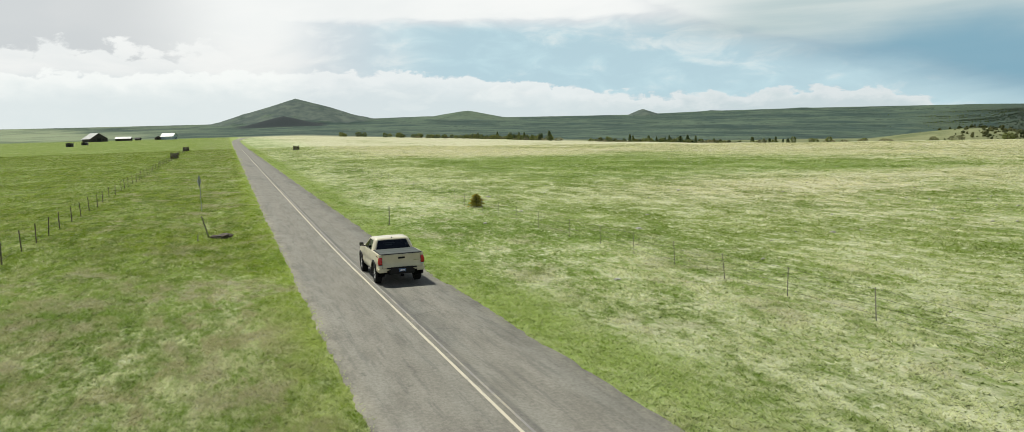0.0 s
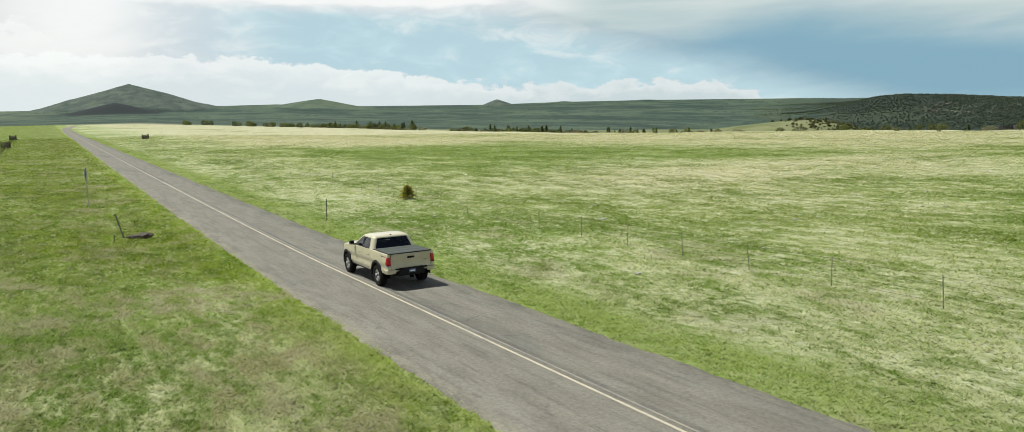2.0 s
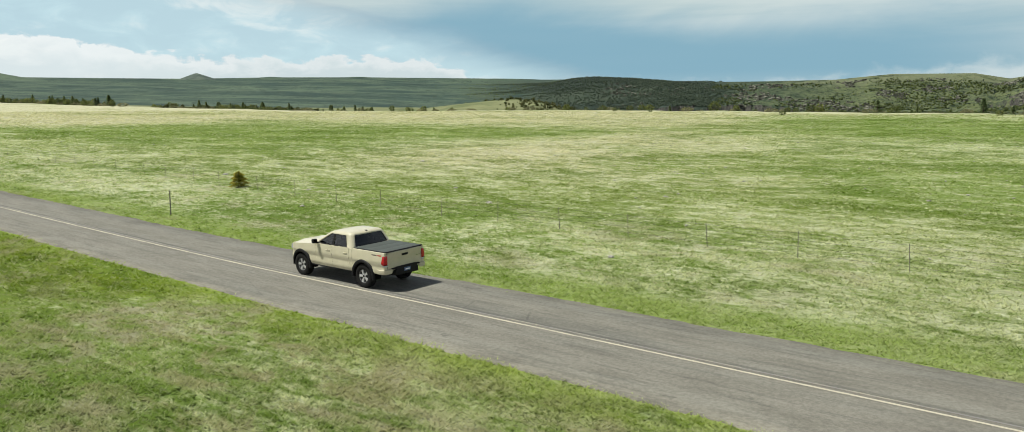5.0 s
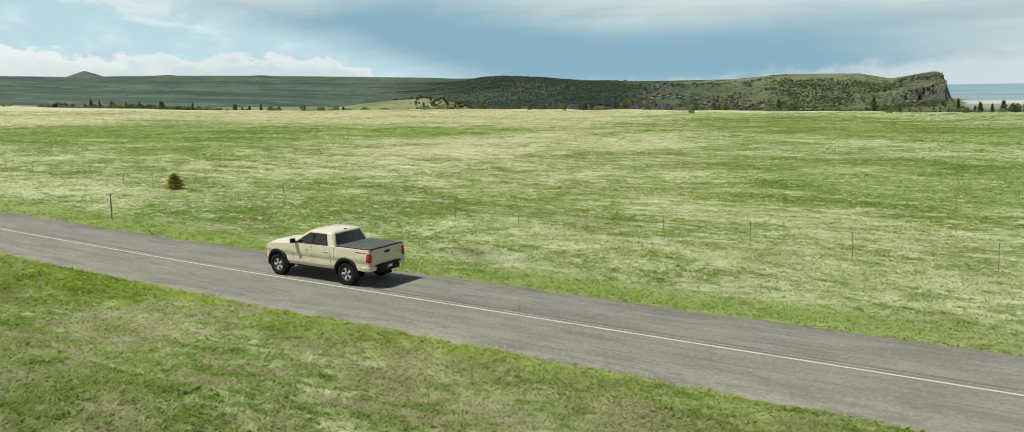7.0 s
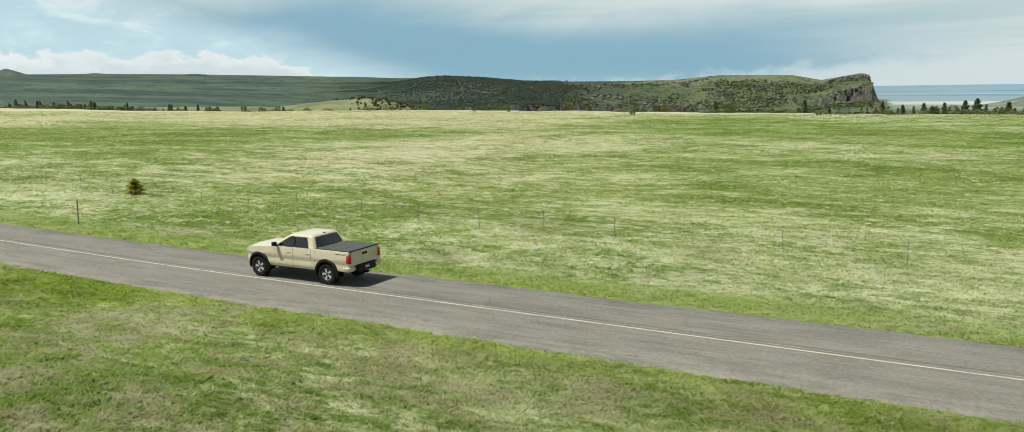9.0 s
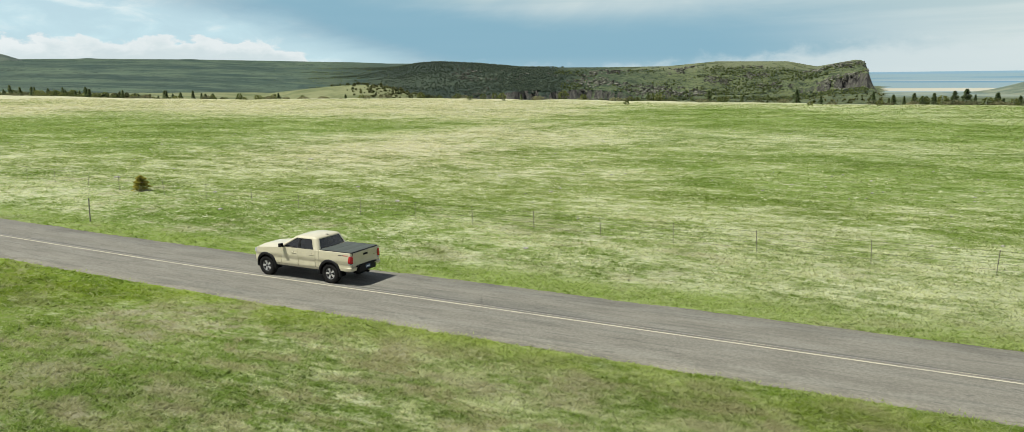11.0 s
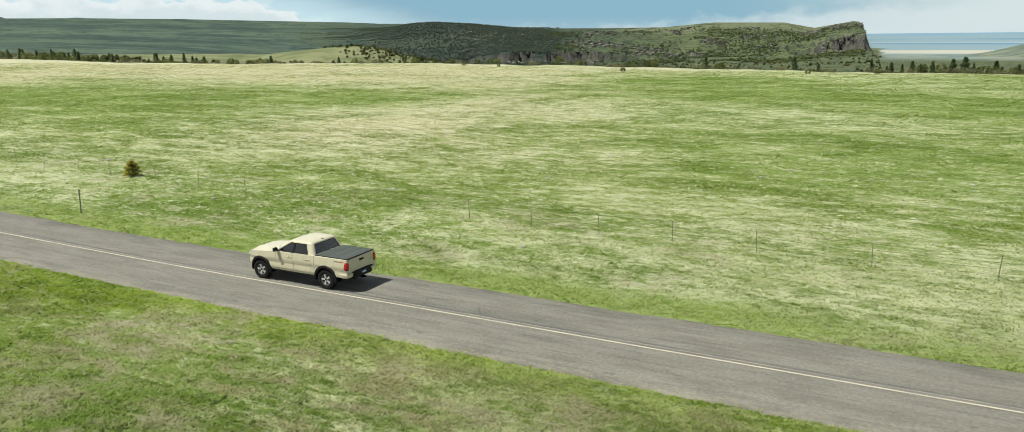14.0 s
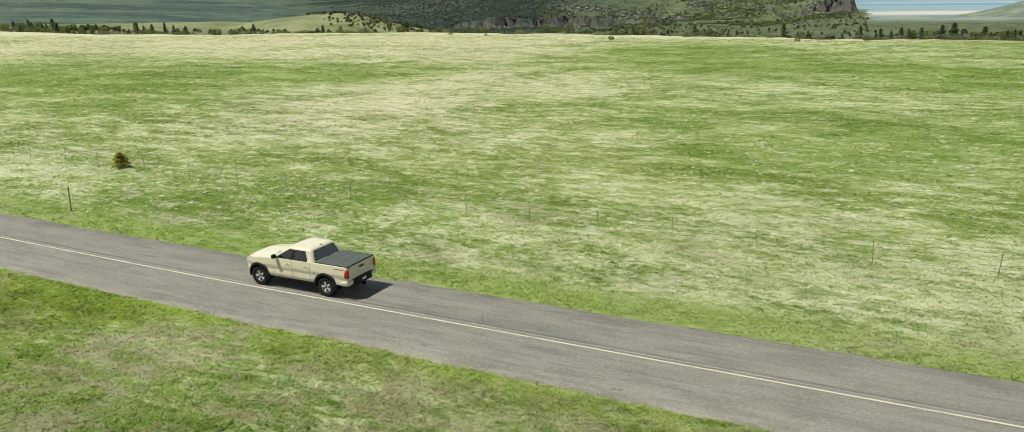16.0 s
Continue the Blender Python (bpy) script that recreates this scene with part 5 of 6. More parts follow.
for k, (x, y, s) in enumerate(((17.2, 9.0, 0.20), (15.0, 22.5, 0.18), (21.5, 15.5, 0.17), (16.4, 34.5, 0.24), (25.0, 2.0, 0.2), (10.4, 17.0, 0.16), (33.0, 30.0, 0.25), (9.0, -4.0, 0.14))):
    st = part("fieldstone", lumpy(k + 5, s, s * 0.8, s * 0.45, 2, 0.35), M_STONE)
    tagged(st, "pale weathered stone lying flat in dry grass", "stone", "stones in the field")
    st.matrix_basis = pose(x, y, ground_z(x, y) + 0.02, 0, 0, 50 * k)

# ---------------------------------------------------------------- trees


def leaf_material(name, dark, light):
    a = Mat(name)
    rnd = a.geo.outputs["Random Per Island"]
    info = a.N("ShaderNodeObjectInfo")
    col = a.mix(rnd, dark, light)
    col = a.mix(1.0, col, a.mix(info.outputs["Random"], (0.75, 0.8, 0.75), (1.25, 1.2, 1.1)), "MULTIPLY")
    a.set(Base_Color=col, Roughness=0.85, Specular_IOR_Level=0.2)
    thin = a.N("ShaderNodeBsdfTranslucent")
    a.put(col, thin.inputs[0])
    both = a.N("ShaderNodeMixShader")
    both.inputs[0].default_value = 0.5
    a.put(a.b.outputs[0], both.inputs[1])
    a.put(thin.outputs[0], both.inputs[2])
    a.put(both.outputs[0], a.t.nodes["Material Output"].inputs[0])
    return a.m


M_PINE = leaf_material("pine_needles", (0.085, 0.122, 0.062), (0.20, 0.24, 0.115))
M_JUNIPER = leaf_material("juniper_needles", (0.075, 0.102, 0.036), (0.20, 0.22, 0.080))
M_SHRUB = leaf_material("shrub_leaves", (0.19, 0.19, 0.036), (0.46, 0.42, 0.09))
M_BRUSH = leaf_material("brush_leaves", (0.120, 0.126, 0.072), (0.25, 0.25, 0.150))
# far woods: leaf green paled and blued, distance haze put into the colour
M_WOODS = leaf_material("far_wood_leaves", (0.074, 0.104, 0.084), (0.122, 0.158, 0.112))
M_SCRUB = leaf_material("slope_scrub_leaves", (0.080, 0.105, 0.044), (0.185, 0.215, 0.078))
M_BRUSHFAR = leaf_material("hollow_scrub_leaves", (0.045, 0.060, 0.026), (0.130, 0.140, 0.062))
M_BARK = plain("grey_brown_bark", (0.085, 0.062, 0.045), 0.95, 0.0, 0.35, 8.0, 0.6)


def trunk_bm(h, r, limbs, seed):
    q = random.Random(seed)
    bm = bmesh.new()
    lathe(bm, [(r * 1.35, -0.1), (r, 0.25 * h * 0.3), (r * 0.7, h * 0.5), (r * 0.2, h)], 7, "Z")
    for k in range(limbs):
        z, a = h * q.uniform(0.2, 0.85), q.uniform(0, 6.28)
        l = (1 - z / h) * h * 0.32 + 0.1
        d = Vector((math.cos(a), math.sin(a), q.uniform(0.05, 0.5)))
        p, e = Vector((0, 0, z)), Vector((0, 0, z)) + d * l
        s = d.orthogonal().normalized() * r * 0.25
        t = d.cross(s).normalized() * r * 0.25
        base = [bm.verts.new(p + o) for o in (s, t, -s, -t)]
        tip = bm.verts.new(e)
        for i in range(4):
            bm.faces.new((base[i], base[(i + 1) % 4], tip))
    return bm


def crown_bm(h, w, n, size, seed, shape):
    """Many small leaf sprays inside an uneven outline."""
    q = random.Random(seed)
    bm = bmesh.new()
    for k in range(n):
        t = q.random() ** (0.75 if shape == "cone" else 1.0)
        a = q.uniform(0, 6.283)
        if shape == "cone":
            tier = 0.72 + 0.28 * math.sin(t * 22 + a * 0.5)
            r = w * (1 - t) ** (0.9 if h > 2 else 0.48) * tier * (0.45 + 0.55 * q.random() ** 0.5) * (1 + 0.25 * math.sin(3 * a + seed))
            z = h * (0.06 + 0.94 * t)
        else:
            r = w * math.sin(math.pi * min(1, 0.12 + 0.80 * t)) ** 0.7 * (0.4 + 0.6 * q.random() ** 0.5) * (1 + 0.22 * math.sin(2 * a + seed) + 0.15 * math.sin(5 * a))
            z = h * (0.02 + 0.98 * t) * (1 + 0.1 * math.sin(a * 3 + seed))
        c = Vector((r * math.cos(a), r * math.sin(a), z))
        out = Vector((math.cos(a), math.sin(a), q.uniform(-0.5, 0.9))).normalized()
        side = out.cross(Vector((q.uniform(-1, 1), q.uniform(-1, 1), q.uniform(-1, 1)))).normalized()
        s = size * q.uniform(0.6, 1.4)
        vs = [bm.verts.new(c + out * s), bm.verts.new(c + side * s * 0.55), bm.verts.new(c - out * s * 0.5), bm.verts.new(c - side * s * 0.55)]
        bm.faces.new((vs[0], vs[1], vs[2]))
        bm.faces.new((vs[0], vs[2], vs[3]))
    return bm


def build_tree(name, label, group, h, w, n, size, seed, shape, mat):
    tree = new(name)
    tagged(tree, label, "tree" if h > 1.6 else "bush", group)
    part("trunk", trunk_bm(h * 0.92, h * 0.022 + 0.02, 7, seed), M_BARK, tree)
    part("crown", crown_bm(h, w, n, size, seed, shape), mat, tree, "", 0)
    return tree


bush = build_tree("juniper_bush", "small round juniper bush standing by the fence", "", 1.02, 0.66, 2600, 0.075, 4, "cone", M_SHRUB)
bush.matrix_basis = pose(13.1, 27.5, ground_z(13.1, 27.5))

protos = []
for s in range(4):
    protos.append(build_tree("pine_tree", "dark green conifer at the edge of the plateau", "conifers on the plateau edge", 5.0, 1.15 + 0.2 * s, 520, 0.34, 20 + s, "cone", M_PINE))
for s in range(3):
    protos.append(build_tree("juniper_tree", "rounded olive-green juniper on the plateau edge", "junipers on the plateau edge", 3.0, 1.55, 320, 0.34, 40 + s, "round", M_JUNIPER))
for s in range(2):
    protos.append(build_tree("brush_clump", "low grey-brown brush beyond the pasture", "brush on the plateau edge", 1.5, 1.9, 260, 0.30, 60 + s, "round", M_BRUSH))
used = set()


def plant(kind, az, k, s):
    """Stand a tree at a bearing, k times the field's reach away."""
    r = float(np.interp(az, EDGE_AZ, EDGE_R)) * k
    x, y = OX + r * math.sin(radians(az)), OY + r * math.cos(radians(az))
    m = pose(x, y, ground_z(x, y) - 0.05, 0, 0, rng.uniform(0, 360))
    i = {"pine": rng.randrange(4), "juniper": 4 + rng.randrange(3), "brush": 7 + rng.randrange(2)}[kind]
    if i in used:
        ob = copy_thing(protos[i], m)
    else:
        ob = protos[i]
        ob.matrix_basis = m
        used.add(i)
    ob.scale = (s * rng.uniform(1.0, 1.4),) * 2 + (s,)


for k in range(150):
    plant(rng.choice(("juniper", "juniper", "juniper", "juniper", "brush", "pine")), rng.triangular(12.0, 25.0, 21.5), rng.uniform(0.97, 1.04), rng.uniform(0.7, 1.3))
for k in range(16):
    plant("juniper", rng.uniform(8, 14), rng.uniform(0.98, 1.06), rng.uniform(1.0, 2.0))
for k in range(46):
    plant(rng.choice(("juniper", "juniper", "brush", "brush")), rng.uniform(25.5, 60), rng.uniform(1.0, 1.14), rng.uniform(0.4, 0.9))
# groves in the hollow below the field
groves = [rng.uniform(27, 58) for k in range(13)]
for k in range(215):
    az = rng.choice(groves) + rng.gauss(0, 0.75) if k % 4 else rng.uniform(27, 59)
    plant(rng.choice(("juniper", "juniper", "pine", "brush")), az, rng.uniform(1.38, 2.25), rng.uniform(0.8, 1.6))
for k in range(120):
    plant(rng.choice(("juniper", "brush", "brush", "pine")), rng.uniform(26, 59), rng.uniform(1.14, 1.75), rng.uniform(0.5, 1.1))
for k in range(34):
    plant(rng.choice(("juniper", "brush", "brush")), rng.uniform(60, 84), rng.uniform(1.02, 1.12), rng.uniform(0.4, 0.9))
for k in range(34):
    plant("brush", rng.uniform(82, 101), rng.uniform(1.01, 1.06), rng.uniform(0.4, 0.75))
for az, s in ((62.0, 0.5), (66.5, 0.45), (71.3, 0.55), (75.6, 0.7), (78.0, 0.45), (81.7, 0.75), (83.3, 0.45), (88.6, 0.5), (89.2, 0.65), (90.4, 0.6), (91.6, 0.7), (92.3, 0.85), (92.8, 0.55), (94.4, 0.5), (95.3, 0.6), (96.4, 0.8), (97.1, 0.6), (98.6, 0.8), (99.4, 0.6)):
    plant("pine", az, rng.uniform(1.04, 1.09), s)
for k in range(16):
    plant("pine", rng.uniform(86.6, 99.5), rng.uniform(1.02, 1.10), rng.uniform(0.38, 0.72))
for az in (89.8, 90.9, 93.5, 94.1, 95.0, 97.2, 98.0):
    plant("juniper", az, 1.05, rng.uniform(0.5, 0.8))
for az, k, s in ((60.5, 0.93, 0.3), (69.5, 0.9, 0.35), (82.5, 0.93, 0.35), (58.0, 0.95, 0.4), (87.0, 0.95, 0.4)):
    plant("juniper", az, k, s)
for i, p in enumerate(protos):
    if i not in used:
        p.matrix_basis = pose(-60 - 9 * i, 420, ground_z(-60 - 9 * i, 420))


def clumps(g, x, y, s, h):
    """Rounded, uneven tree crowns joined into one mesh."""
    n = len(x)
    z = land(x, y)
    k = np.arange(5)
    rows = []
    for lo, wide, turn in ((0.12, 0.85, 0.0), (0.48, 1.0, 0.6), (0.82, 0.62, 0.2)):
        a = g.uniform(0, 6.28, (n, 1)) + turn + k * 1.2566
        q = (0.5 * s * wide)[:, None] * g.uniform(0.65, 1.3, (n, 5))
        zz = z[:, None] + h[:, None] * (lo + g.uniform(-0.1, 0.1, (n, 5)))
        rows.append(np.stack([x[:, None] + q * np.cos(a), y[:, None] + q * np.sin(a), zz], -1))
    tip = np.stack([x + g.uniform(-0.15, 0.15, n) * s, y, z + h], -1)[:, None]
    verts = np.concatenate(rows + [tip], 1).reshape(-1, 3)
    faces = []
    for i in range(5):
        j = (i + 1) % 5
        faces += [(i, j, j + 5, i + 5), (i + 5, j + 5, j + 10, i + 10)]
    quads = (np.array(faces)[None] + 16 * np.arange(n)[:, None, None]).reshape(-1, 4).tolist()
    caps = (np.array([(i + 10, (i + 1) % 5 + 10, 15) for i in range(5)])[None] + 16 * np.arange(n)[:, None, None]).reshape(-1, 3).tolist()
    return verts.tolist(), quads + caps


def scatter_woods():
    """Forest in the canyon, and lighter scrub on the mesa's slopes."""
    g = np.random.default_rng(8)
    n = 140000
    az, r = np.where(g.random(n) < 0.3, g.uniform(48, 68, n), g.uniform(44, 87, n)), g.uniform(1450, 2420, n)
    r = np.where(az < 60, 1450 + (r - 1450) * 1.7, r)
    x, y = OX + r * np.sin(np.radians(az)), OY + r * np.cos(np.radians(az))
    z, e = land(x, y), 12.0
    slope = np.hypot(land(x + e, y) - z, land(x, y + e) - z) / e
    patch = vnoise(x / 110, y / 110, 81, 4)
    belt = vnoise(az / 2.2, r / 55, 141, 4)
    forest = sstep(49, 57, az + 7 * belt) * sstep(68.5, 64, az + 2.5 * patch)
    flat_top = sstep(2190, 2280, r) * sstep(63, 67, az)
    dense = (0.46 * forest * (0.95 + 0.6 * patch) + (1 - forest) * 0.30 * sstep(-0.25, 0.40, patch) * sstep(58, 64, az)) * (1 - flat_top)
    glade = r + 110 * belt
    dense = dense * (1 - 0.6 * sstep(1920, 1980, glade) * sstep(2170, 2110, glade) * sstep(66, 61, az + 3 * patch))
    bare = (r > 1715) & (r < 1812) & (az > 61) & (az < 73)
    keep = (g.random(n) < dense) & (slope < 0.9) & ~bare
    dark = keep & ((forest > 0.4) | (g.random(n) < 0.18))
    light = keep & ~dark
    for name, label, pick, mat, lo, hi in (("far_woods", "dark scrub forest covering the rocky canyon rims", dark, M_WOODS, 2.2, 5.2), ("slope_scrub", "olive and yellow-green scrub on the mesa slope", light, M_SCRUB, 2.2, 5.5)):
        s = (lo + (hi - lo) * g.random(pick.sum()) ** 1.6) * np.interp(az[pick], (50, 60, 87), (0.7, 1.0, 1.0))
        v, f = clumps(g, x[pick], y[pick], s, s * g.uniform(0.55, 1.15, len(s)))
        ob = new(name, mesh_from(name, v, f, mat))
        tagged(ob, label, "woods" if name == "far_woods" else "scrub", kind="stuff")


scatter_woods()


def scatter_hollow():
    """Shrubs over the sunlit meadow and its knoll."""
    g = np.random.default_rng(28)
    n = 4600
    az, r = g.uniform(27, 58, n), g.uniform(480, 1150, n)
    x, y = OX + r * np.sin(np.radians(az)), OY + r * np.cos(np.radians(az))
    keep = vnoise(x / 45, y / 45, 131, 3) + 0.9 * sstep(48, 52, az) * (r > 800) - 0.7 * sstep(720, 830, r) * sstep(51, 48, az) > g.uniform(0.0, 0.9, n)
    x, y = x[keep], y[keep]
    m = 5200
    az, r = g.uniform(64, 99, m), g.uniform(330, 1500, m)
    u, v = OX + r * np.sin(np.radians(az)), OY + r * np.cos(np.radians(az))
    ok = (vnoise(u / 60, v / 60, 151, 4) + 0.25 > g.uniform(0.0, 0.9, m)) & (az < 88 + 9 * (r < 800))
    x, y = np.concatenate([x, u[ok]]), np.concatenate([y, v[ok]])
    s = g.uniform(1.5, 4.5, len(x))
    v, f = clumps(g, x, y, s, s * g.uniform(0.6, 1.2, len(s)))
    ob = new("hollow_scrub", mesh_from("hollow_scrub", v, f, M_BRUSHFAR))
    tagged(ob, "olive shrubs dotted over the sunlit hollow", "scrub", kind="stuff")


scatter_hollow()
M_OUTCROP = plain("grey_rock_outcrop", (0.112, 0.112, 0.088), 0.95, 0.0, 0.5, 0.25, 0.5)


def scatter_outcrops():
    """Broken rock on the headland and along the canyon cliffs."""
    g = np.random.default_rng(17)
    n = 9000
    az, r = g.uniform(58, 87, n), g.uniform(1700, 2250, n)
    x, y = OX + r * np.sin(np.radians(az)), OY + r * np.cos(np.radians(az))
    keep = (vnoise(x / 70, y / 70, 111, 4) > 0.16) & (g.random(n) < np.interp(az, (58, 66, 72, 87), (0.25, 0.3, 0.8, 0.8)))
    x, y = x[keep], y[keep]
    z = land(x, y)
    cube = np.array([(a, b, c) for a in (-1, 1) for b in (-1, 1) for c in (-1, 1)], float)
    quads = ((0, 1, 3, 2), (4, 6, 7, 5), (0, 4, 5, 1), (2, 3, 7, 6), (1, 5, 7, 3), (0, 2, 6, 4))
    verts, faces = [], []
    for i in range(len(x)):
        s = g.uniform(1.2, 3.6)
        q = cube * (1 + 0.35 * g.standard_normal((8, 3))) * (s, s, s * g.uniform(0.6, 1.5))
        a = g.uniform(0, 3.14)
        c, d = math.cos(a), math.sin(a)
        b = len(verts)
        verts += [(x[i] + p[0] * c - p[1] * d, y[i] + p[0] * d + p[1] * c, z[i] + p[2] * 0.8) for p in q]
        faces += [tuple(b + k for k in f) for f in quads]
    ob = new("rock_outcrops", mesh_from("rock_outcrops", verts, faces, M_OUTCROP))
    tagged(ob, "grey broken rock showing through the mesa scrub", "rocks", kind="stuff")


scatter_outcrops()

# ---------------------------------------------------------------- farm
M_BARN = plain("dark_barn_boards", (0.055, 0.050, 0.048), 0.9, 0.0, 0.3, 0.6, 0.4)
M_TIN = plain("pale_tin_roof", (0.33, 0.33, 0.32), 0.6, 0.2, 0.15, 0.5)
M_SIDING = plain("pale_blue_siding", (0.38, 0.47, 0.53), 0.7, 0.0, 0.1, 0.6)
M_HOLE = plain("dark_opening", (0.012, 0.012, 0.012), 0.8)


def build_shed(name, label, x, y, w, d, wall_h, roof_h, turn, wall_mat, roof_mat, eave=0.5, openings=()):
    shed = new(name)
    tagged(shed, label, "building", "farm buildings")
    bm = bmesh.new()
    a = [(-w / 2, 0), (w / 2, 0), (w / 2, wall_h), (0, wall_h + roof_h), (-w / 2, wall_h)]
    f = [bm.verts.new((px, -d / 2, pz - (0.5 if pz == 0 else 0))) for px, pz in a]
    b = [bm.verts.new((px, d / 2, pz - (0.5 if pz == 0 else 0))) for px, pz in a]
    bm.faces.new(f)
    bm.faces.new(b)
    for i in range(5):
        bm.faces.new((f[i], f[(i + 1) % 5], b[(i + 1) % 5], b[i]))
    part("wall", bm, wall_mat, shed, "", 0)
    for s in (-1, 1):
        bm = bmesh.new()
        k = (w / 2 + eave) / (w / 2)
        lo, hi = wall_h + roof_h - roof_h * k, wall_h + roof_h
        rows = [[(s * (w / 2 + eave), yy, lo + 0.1 + q), (0, yy, hi + 0.1 + q)] for q, yy in ((0, -d / 2 - eave), (0, d / 2 + eave))]
        v = [bm.verts.new(p) for r in rows for p in r] + [bm.verts.new((p[0], p[1], p[2] + 0.18)) for r in rows for p in r]
        for q in ((0, 1, 3, 2), (4, 5, 7, 6), (0, 1, 5, 4), (2, 3, 7, 6), (0, 2, 6, 4), (1, 3, 7, 5)):
            bm.faces.new([v[i] for i in q])
        part("roof", bm, roof_mat, shed, "", 0)
    for ox, oz, ow, oh, kind in openings:
        part(kind, boxed(ox - ow / 2, ox + ow / 2, -d / 2 - 0.08, -d / 2 + 0.05, oz, oz + oh), M_HOLE, shed)
    shed.matrix_basis = pose(x, y, ground_z(x, y), 0, 0, turn)
    return shed


def far_place(az, r):
    return OX + r * math.sin(radians(az)), OY + r * math.cos(radians(az))


build_shed("barn", "large dark timber barn with a pale tin roof", *far_place(-7.75, 905), 17, 20, 3.0, 5.6, 30, M_BARN, M_TIN, 0.8, ((0, 0, 4, 3.2, "door"), (-4, 1, 1.2, 1.2, "window"), (4, 1, 1.2, 1.2, "window")))
build_shed("long_shed", "long low farm shed with a white roof", *far_place(-6.05, 910), 6.5, 15, 2.2, 1.8, 80, M_BARN, M_TIN, 0.5, ((0, 0, 2.4, 2.1, "door"),))
build_shed("small_shed", "small dark shed beside the long shed", *far_place(-5.2, 910), 4, 5, 1.8, 1.0, 70, M_BARN, M_BARN, 0.3, ((0, 0, 1.4, 1.7, "door"),))
build_shed("outbuilding", "small dark gabled outbuilding near the farmhouse", *far_place(-4.0, 912), 5.5, 5, 2.2, 1.6, 10, M_BARN, M_BARN, 0.4, ((0, 0, 1.4, 1.9, "door"),))
build_shed("farmhouse", "pale blue farmhouse with a tin roof", *far_place(-3.3, 915), 9, 14, 3.2, 3.4, 65, M_SIDING, M_TIN, 0.5, ((0, 0, 1.1, 2.1, "door"), (-2.6, 1.0, 1.0, 1.3, "window"), (2.6, 1.0, 1.0, 1.3, "window")))
build_shed("hay_shelter", "low dark shelter standing in the pasture", *far_place(-9.0, 560), 4.2, 3, 1.9, 0.5, 5, M_BARN, M_BARN, 0.2, ((0, 0, 2, 1.5, "door"),))
build_shed("hay_shelter", "low dark shelter standing in the pasture", *far_place(-8.2, 640), 4.0, 3, 1.6, 0.5, -5, M_BARN, M_BARN, 0.2, ((0, 0, 2, 1.3, "door"),))

# ---------------------------------------------------------------- grass and stones of the field


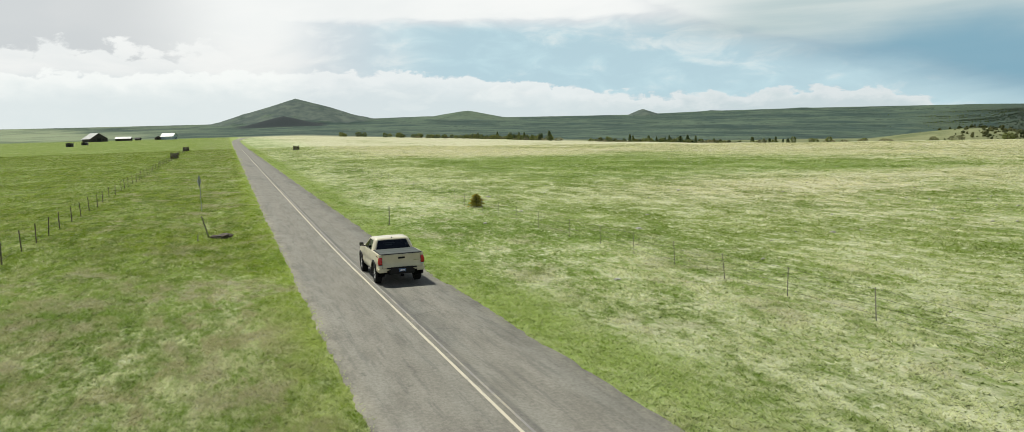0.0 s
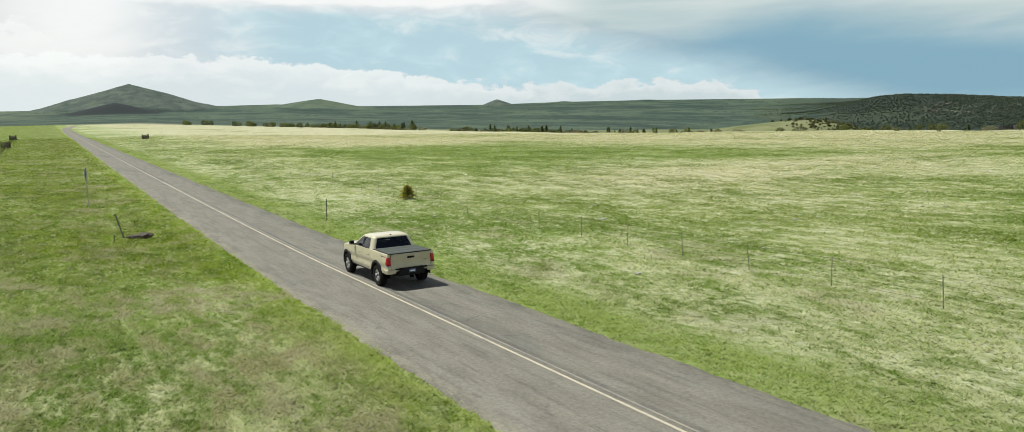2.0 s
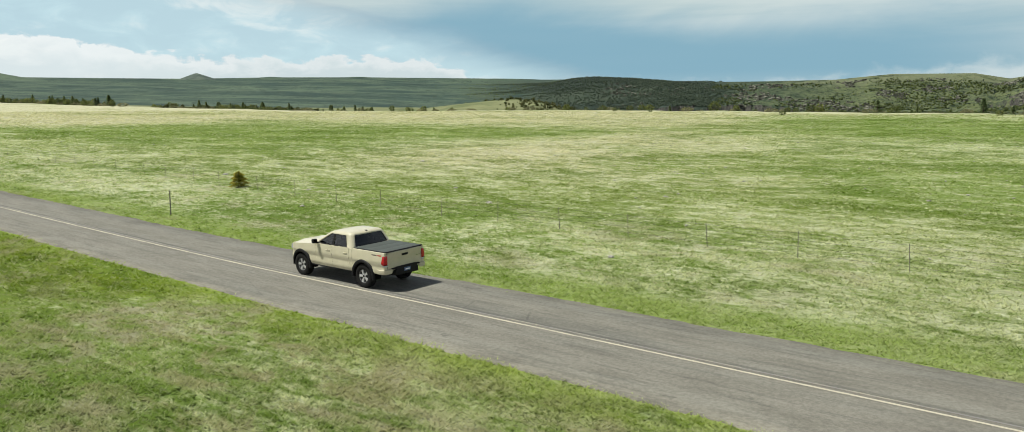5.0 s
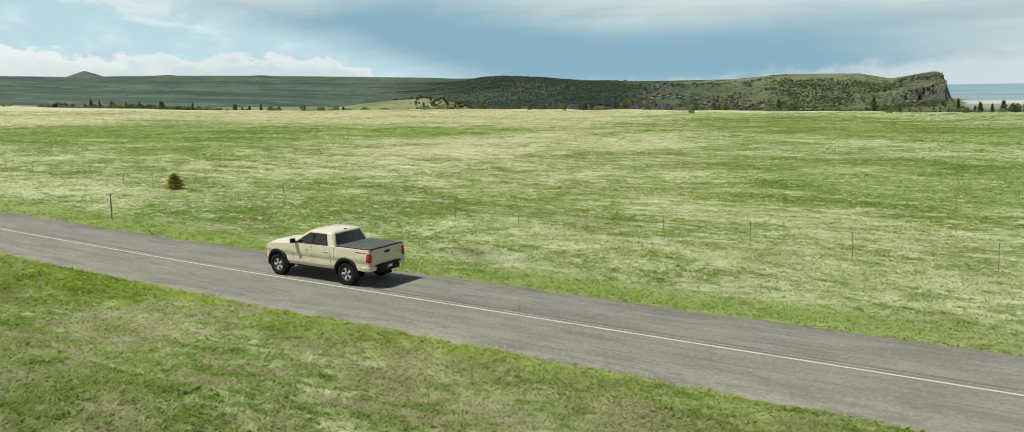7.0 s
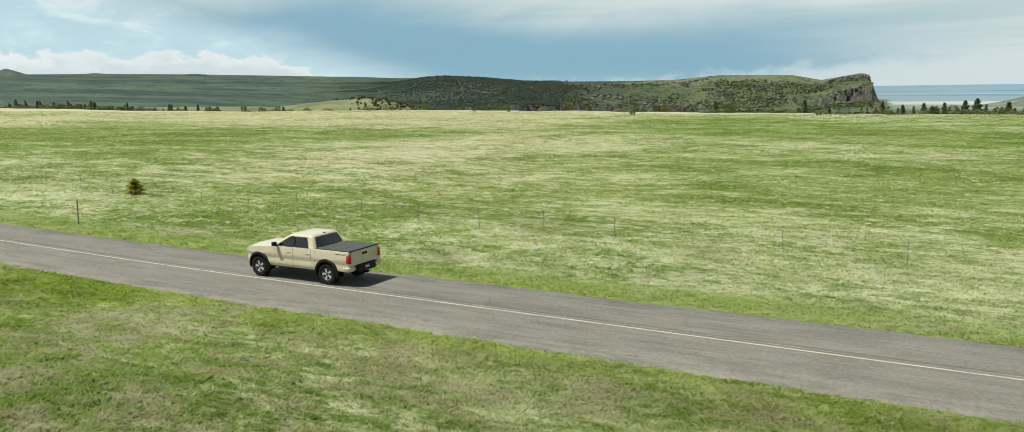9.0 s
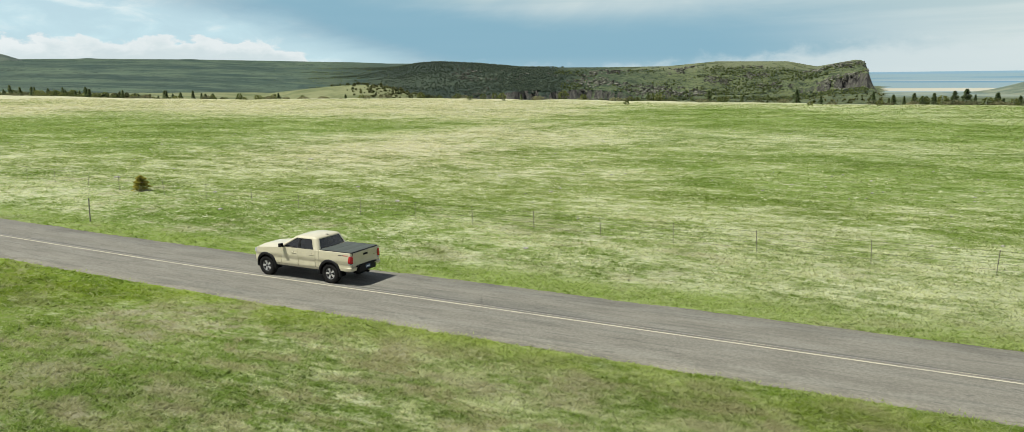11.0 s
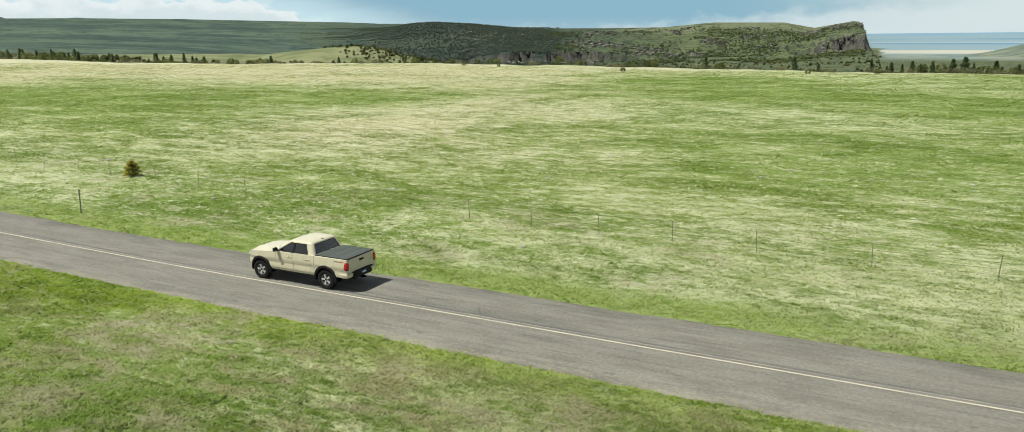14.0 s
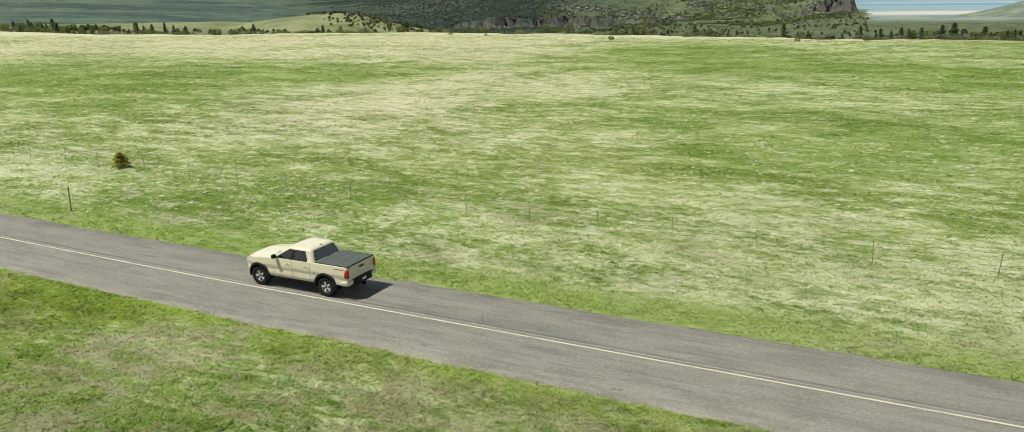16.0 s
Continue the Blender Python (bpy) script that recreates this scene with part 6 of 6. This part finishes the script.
def scatter_grass():
    g = np.random.default_rng(5)
    n = 430000
    d = 4 * (330 / 4) ** (g.random(n) ** 0.85)
    a = np.radians(g.uniform(-28, 116, n))
    x, y = -14 + d * np.sin(a), -21 + d * np.cos(a)
    # the pasture beside the start of the walk
    side = g.random(n) < 0.14
    ds, as_ = 5 * (90 / 5) ** g.random(n), np.radians(g.uniform(-62, 8, n))
    x, y, d = np.where(side, -5 + ds * np.sin(as_), x), np.where(side, -31 + ds * np.cos(as_), y), np.where(side, ds, d)
    clear = np.abs(x - 0.03) > 2.70 + 0.14 * g.random(n)
    clump = 0.72 + 0.7 * vnoise(x / 0.9, y / 1.3, 91, 3) + 0.25 * (d > 60)
    keep = clear & (g.random(n) < np.clip(clump, 0.08, 1)) & (side | (d < np.interp(np.degrees(a), EDGE_AZ, EDGE_R) * 0.98))
    x, y, d = x[keep], y[keep], d[keep]
    n = len(x)
    z = land(x, y)
    tall = 0.034 + 0.036 * np.clip(0.5 + 0.8 * vnoise(x / 3.0, y / 4.0, 95, 3), 0, 1)
    tall = tall * np.where(x < -2.6, 1.0 + 0.35 * np.clip(0.45 + 1.2 * vnoise(x / 0.8, y / 0.8, 99, 2), 0, 1), 1.0)
    k = 4
    X, Y, Z, D = (np.repeat(q, k) for q in (x, y, z, d))
    m = n * k
    a = g.uniform(0, 2 * np.pi, m)
    ox, oy = g.normal(0, 0.05, m) * (1 + D / 60), g.normal(0, 0.05, m) * (1 + D / 60)
    h = np.repeat(tall, k) * g.uniform(0.6, 1.5, m) * (0.9 + D / 120)
    w = (0.013 + 0.0008 * D) * g.uniform(0.6, 1.4, m)
    lean = g.uniform(0.9, 2.4, m) * h
    b = g.uniform(0, 2 * np.pi, m)
    bx, by = X + ox, Y + oy
    co = np.empty((m, 3, 3))
    co[:, 0] = np.stack([bx - w * np.cos(a), by - w * np.sin(a), Z - 0.01], 1)
    co[:, 1] = np.stack([bx + w * np.cos(a), by + w * np.sin(a), Z - 0.01], 1)
    co[:, 2] = np.stack([bx + lean * np.cos(b), by + lean * np.sin(b), Z + h], 1)
    nz = (co[:, 1, 0] - co[:, 0, 0]) * (co[:, 2, 1] - co[:, 0, 1]) - (co[:, 1, 1] - co[:, 0, 1]) * (co[:, 2, 0] - co[:, 0, 0])
    flip = nz < 0
    co[flip] = co[flip][:, ::-1]
    me = bpy.data.meshes.new("grass")
    me.vertices.add(m * 3)
    me.vertices.foreach_set("co", co.ravel())
    me.loops.add(m * 3)
    me.loops.foreach_set("vertex_index", np.arange(m * 3, dtype=np.int32))
    me.polygons.add(m)
    me.polygons.foreach_set("loop_start", np.arange(0, m * 3, 3, dtype=np.int32))
    me.materials.append(M_GRASS)
    me.update(calc_edges=True)
    up = np.repeat(np.stack([-0.3 * np.cos(b), -0.3 * np.sin(b), np.ones(m)], 1), 3, axis=0)
    up /= np.linalg.norm(up, axis=1)[:, None]
    me.normals_split_custom_set_from_vertices(up.tolist())
    ob = new("grass", me)
    tagged(ob, "tufted dry and green grass of verge and pasture", "grass", kind="stuff")


scatter_grass()


def scatter_stones():
    g = np.random.default_rng(6)
    bm = bmesh.new()
    bmesh.ops.create_icosphere(bm, subdivisions=1, radius=1)
    unit = np.array([v.co[:] for v in bm.verts])
    tri = [[v.index for v in f.verts] for f in bm.faces]
    bm.free()
    verts, faces = [], []
    for k in range(1400):
        x, y = g.uniform(14, 150), g.uniform(-60, 170)
        if vnoise(np.array([x / 22]), np.array([y / 22]), 97, 2)[0] < 0.1 and g.random() < 0.8:
            continue
        s = g.uniform(0.04, 0.11)
        q = unit * (1 + 0.3 * g.standard_normal((len(unit), 1))) * (s, s, s * 0.6) + (x, y, ground_z(x, y) + 0.03)
        b = len(verts)
        verts += q.tolist()
        faces += [[i + b for i in t] for t in tri]
    ob = new("loose_stones", mesh_from("loose_stones", verts, faces, M_STONE))
    tagged(ob, "small pale stones strewn over the pasture", "stones", kind="stuff")


scatter_stones()
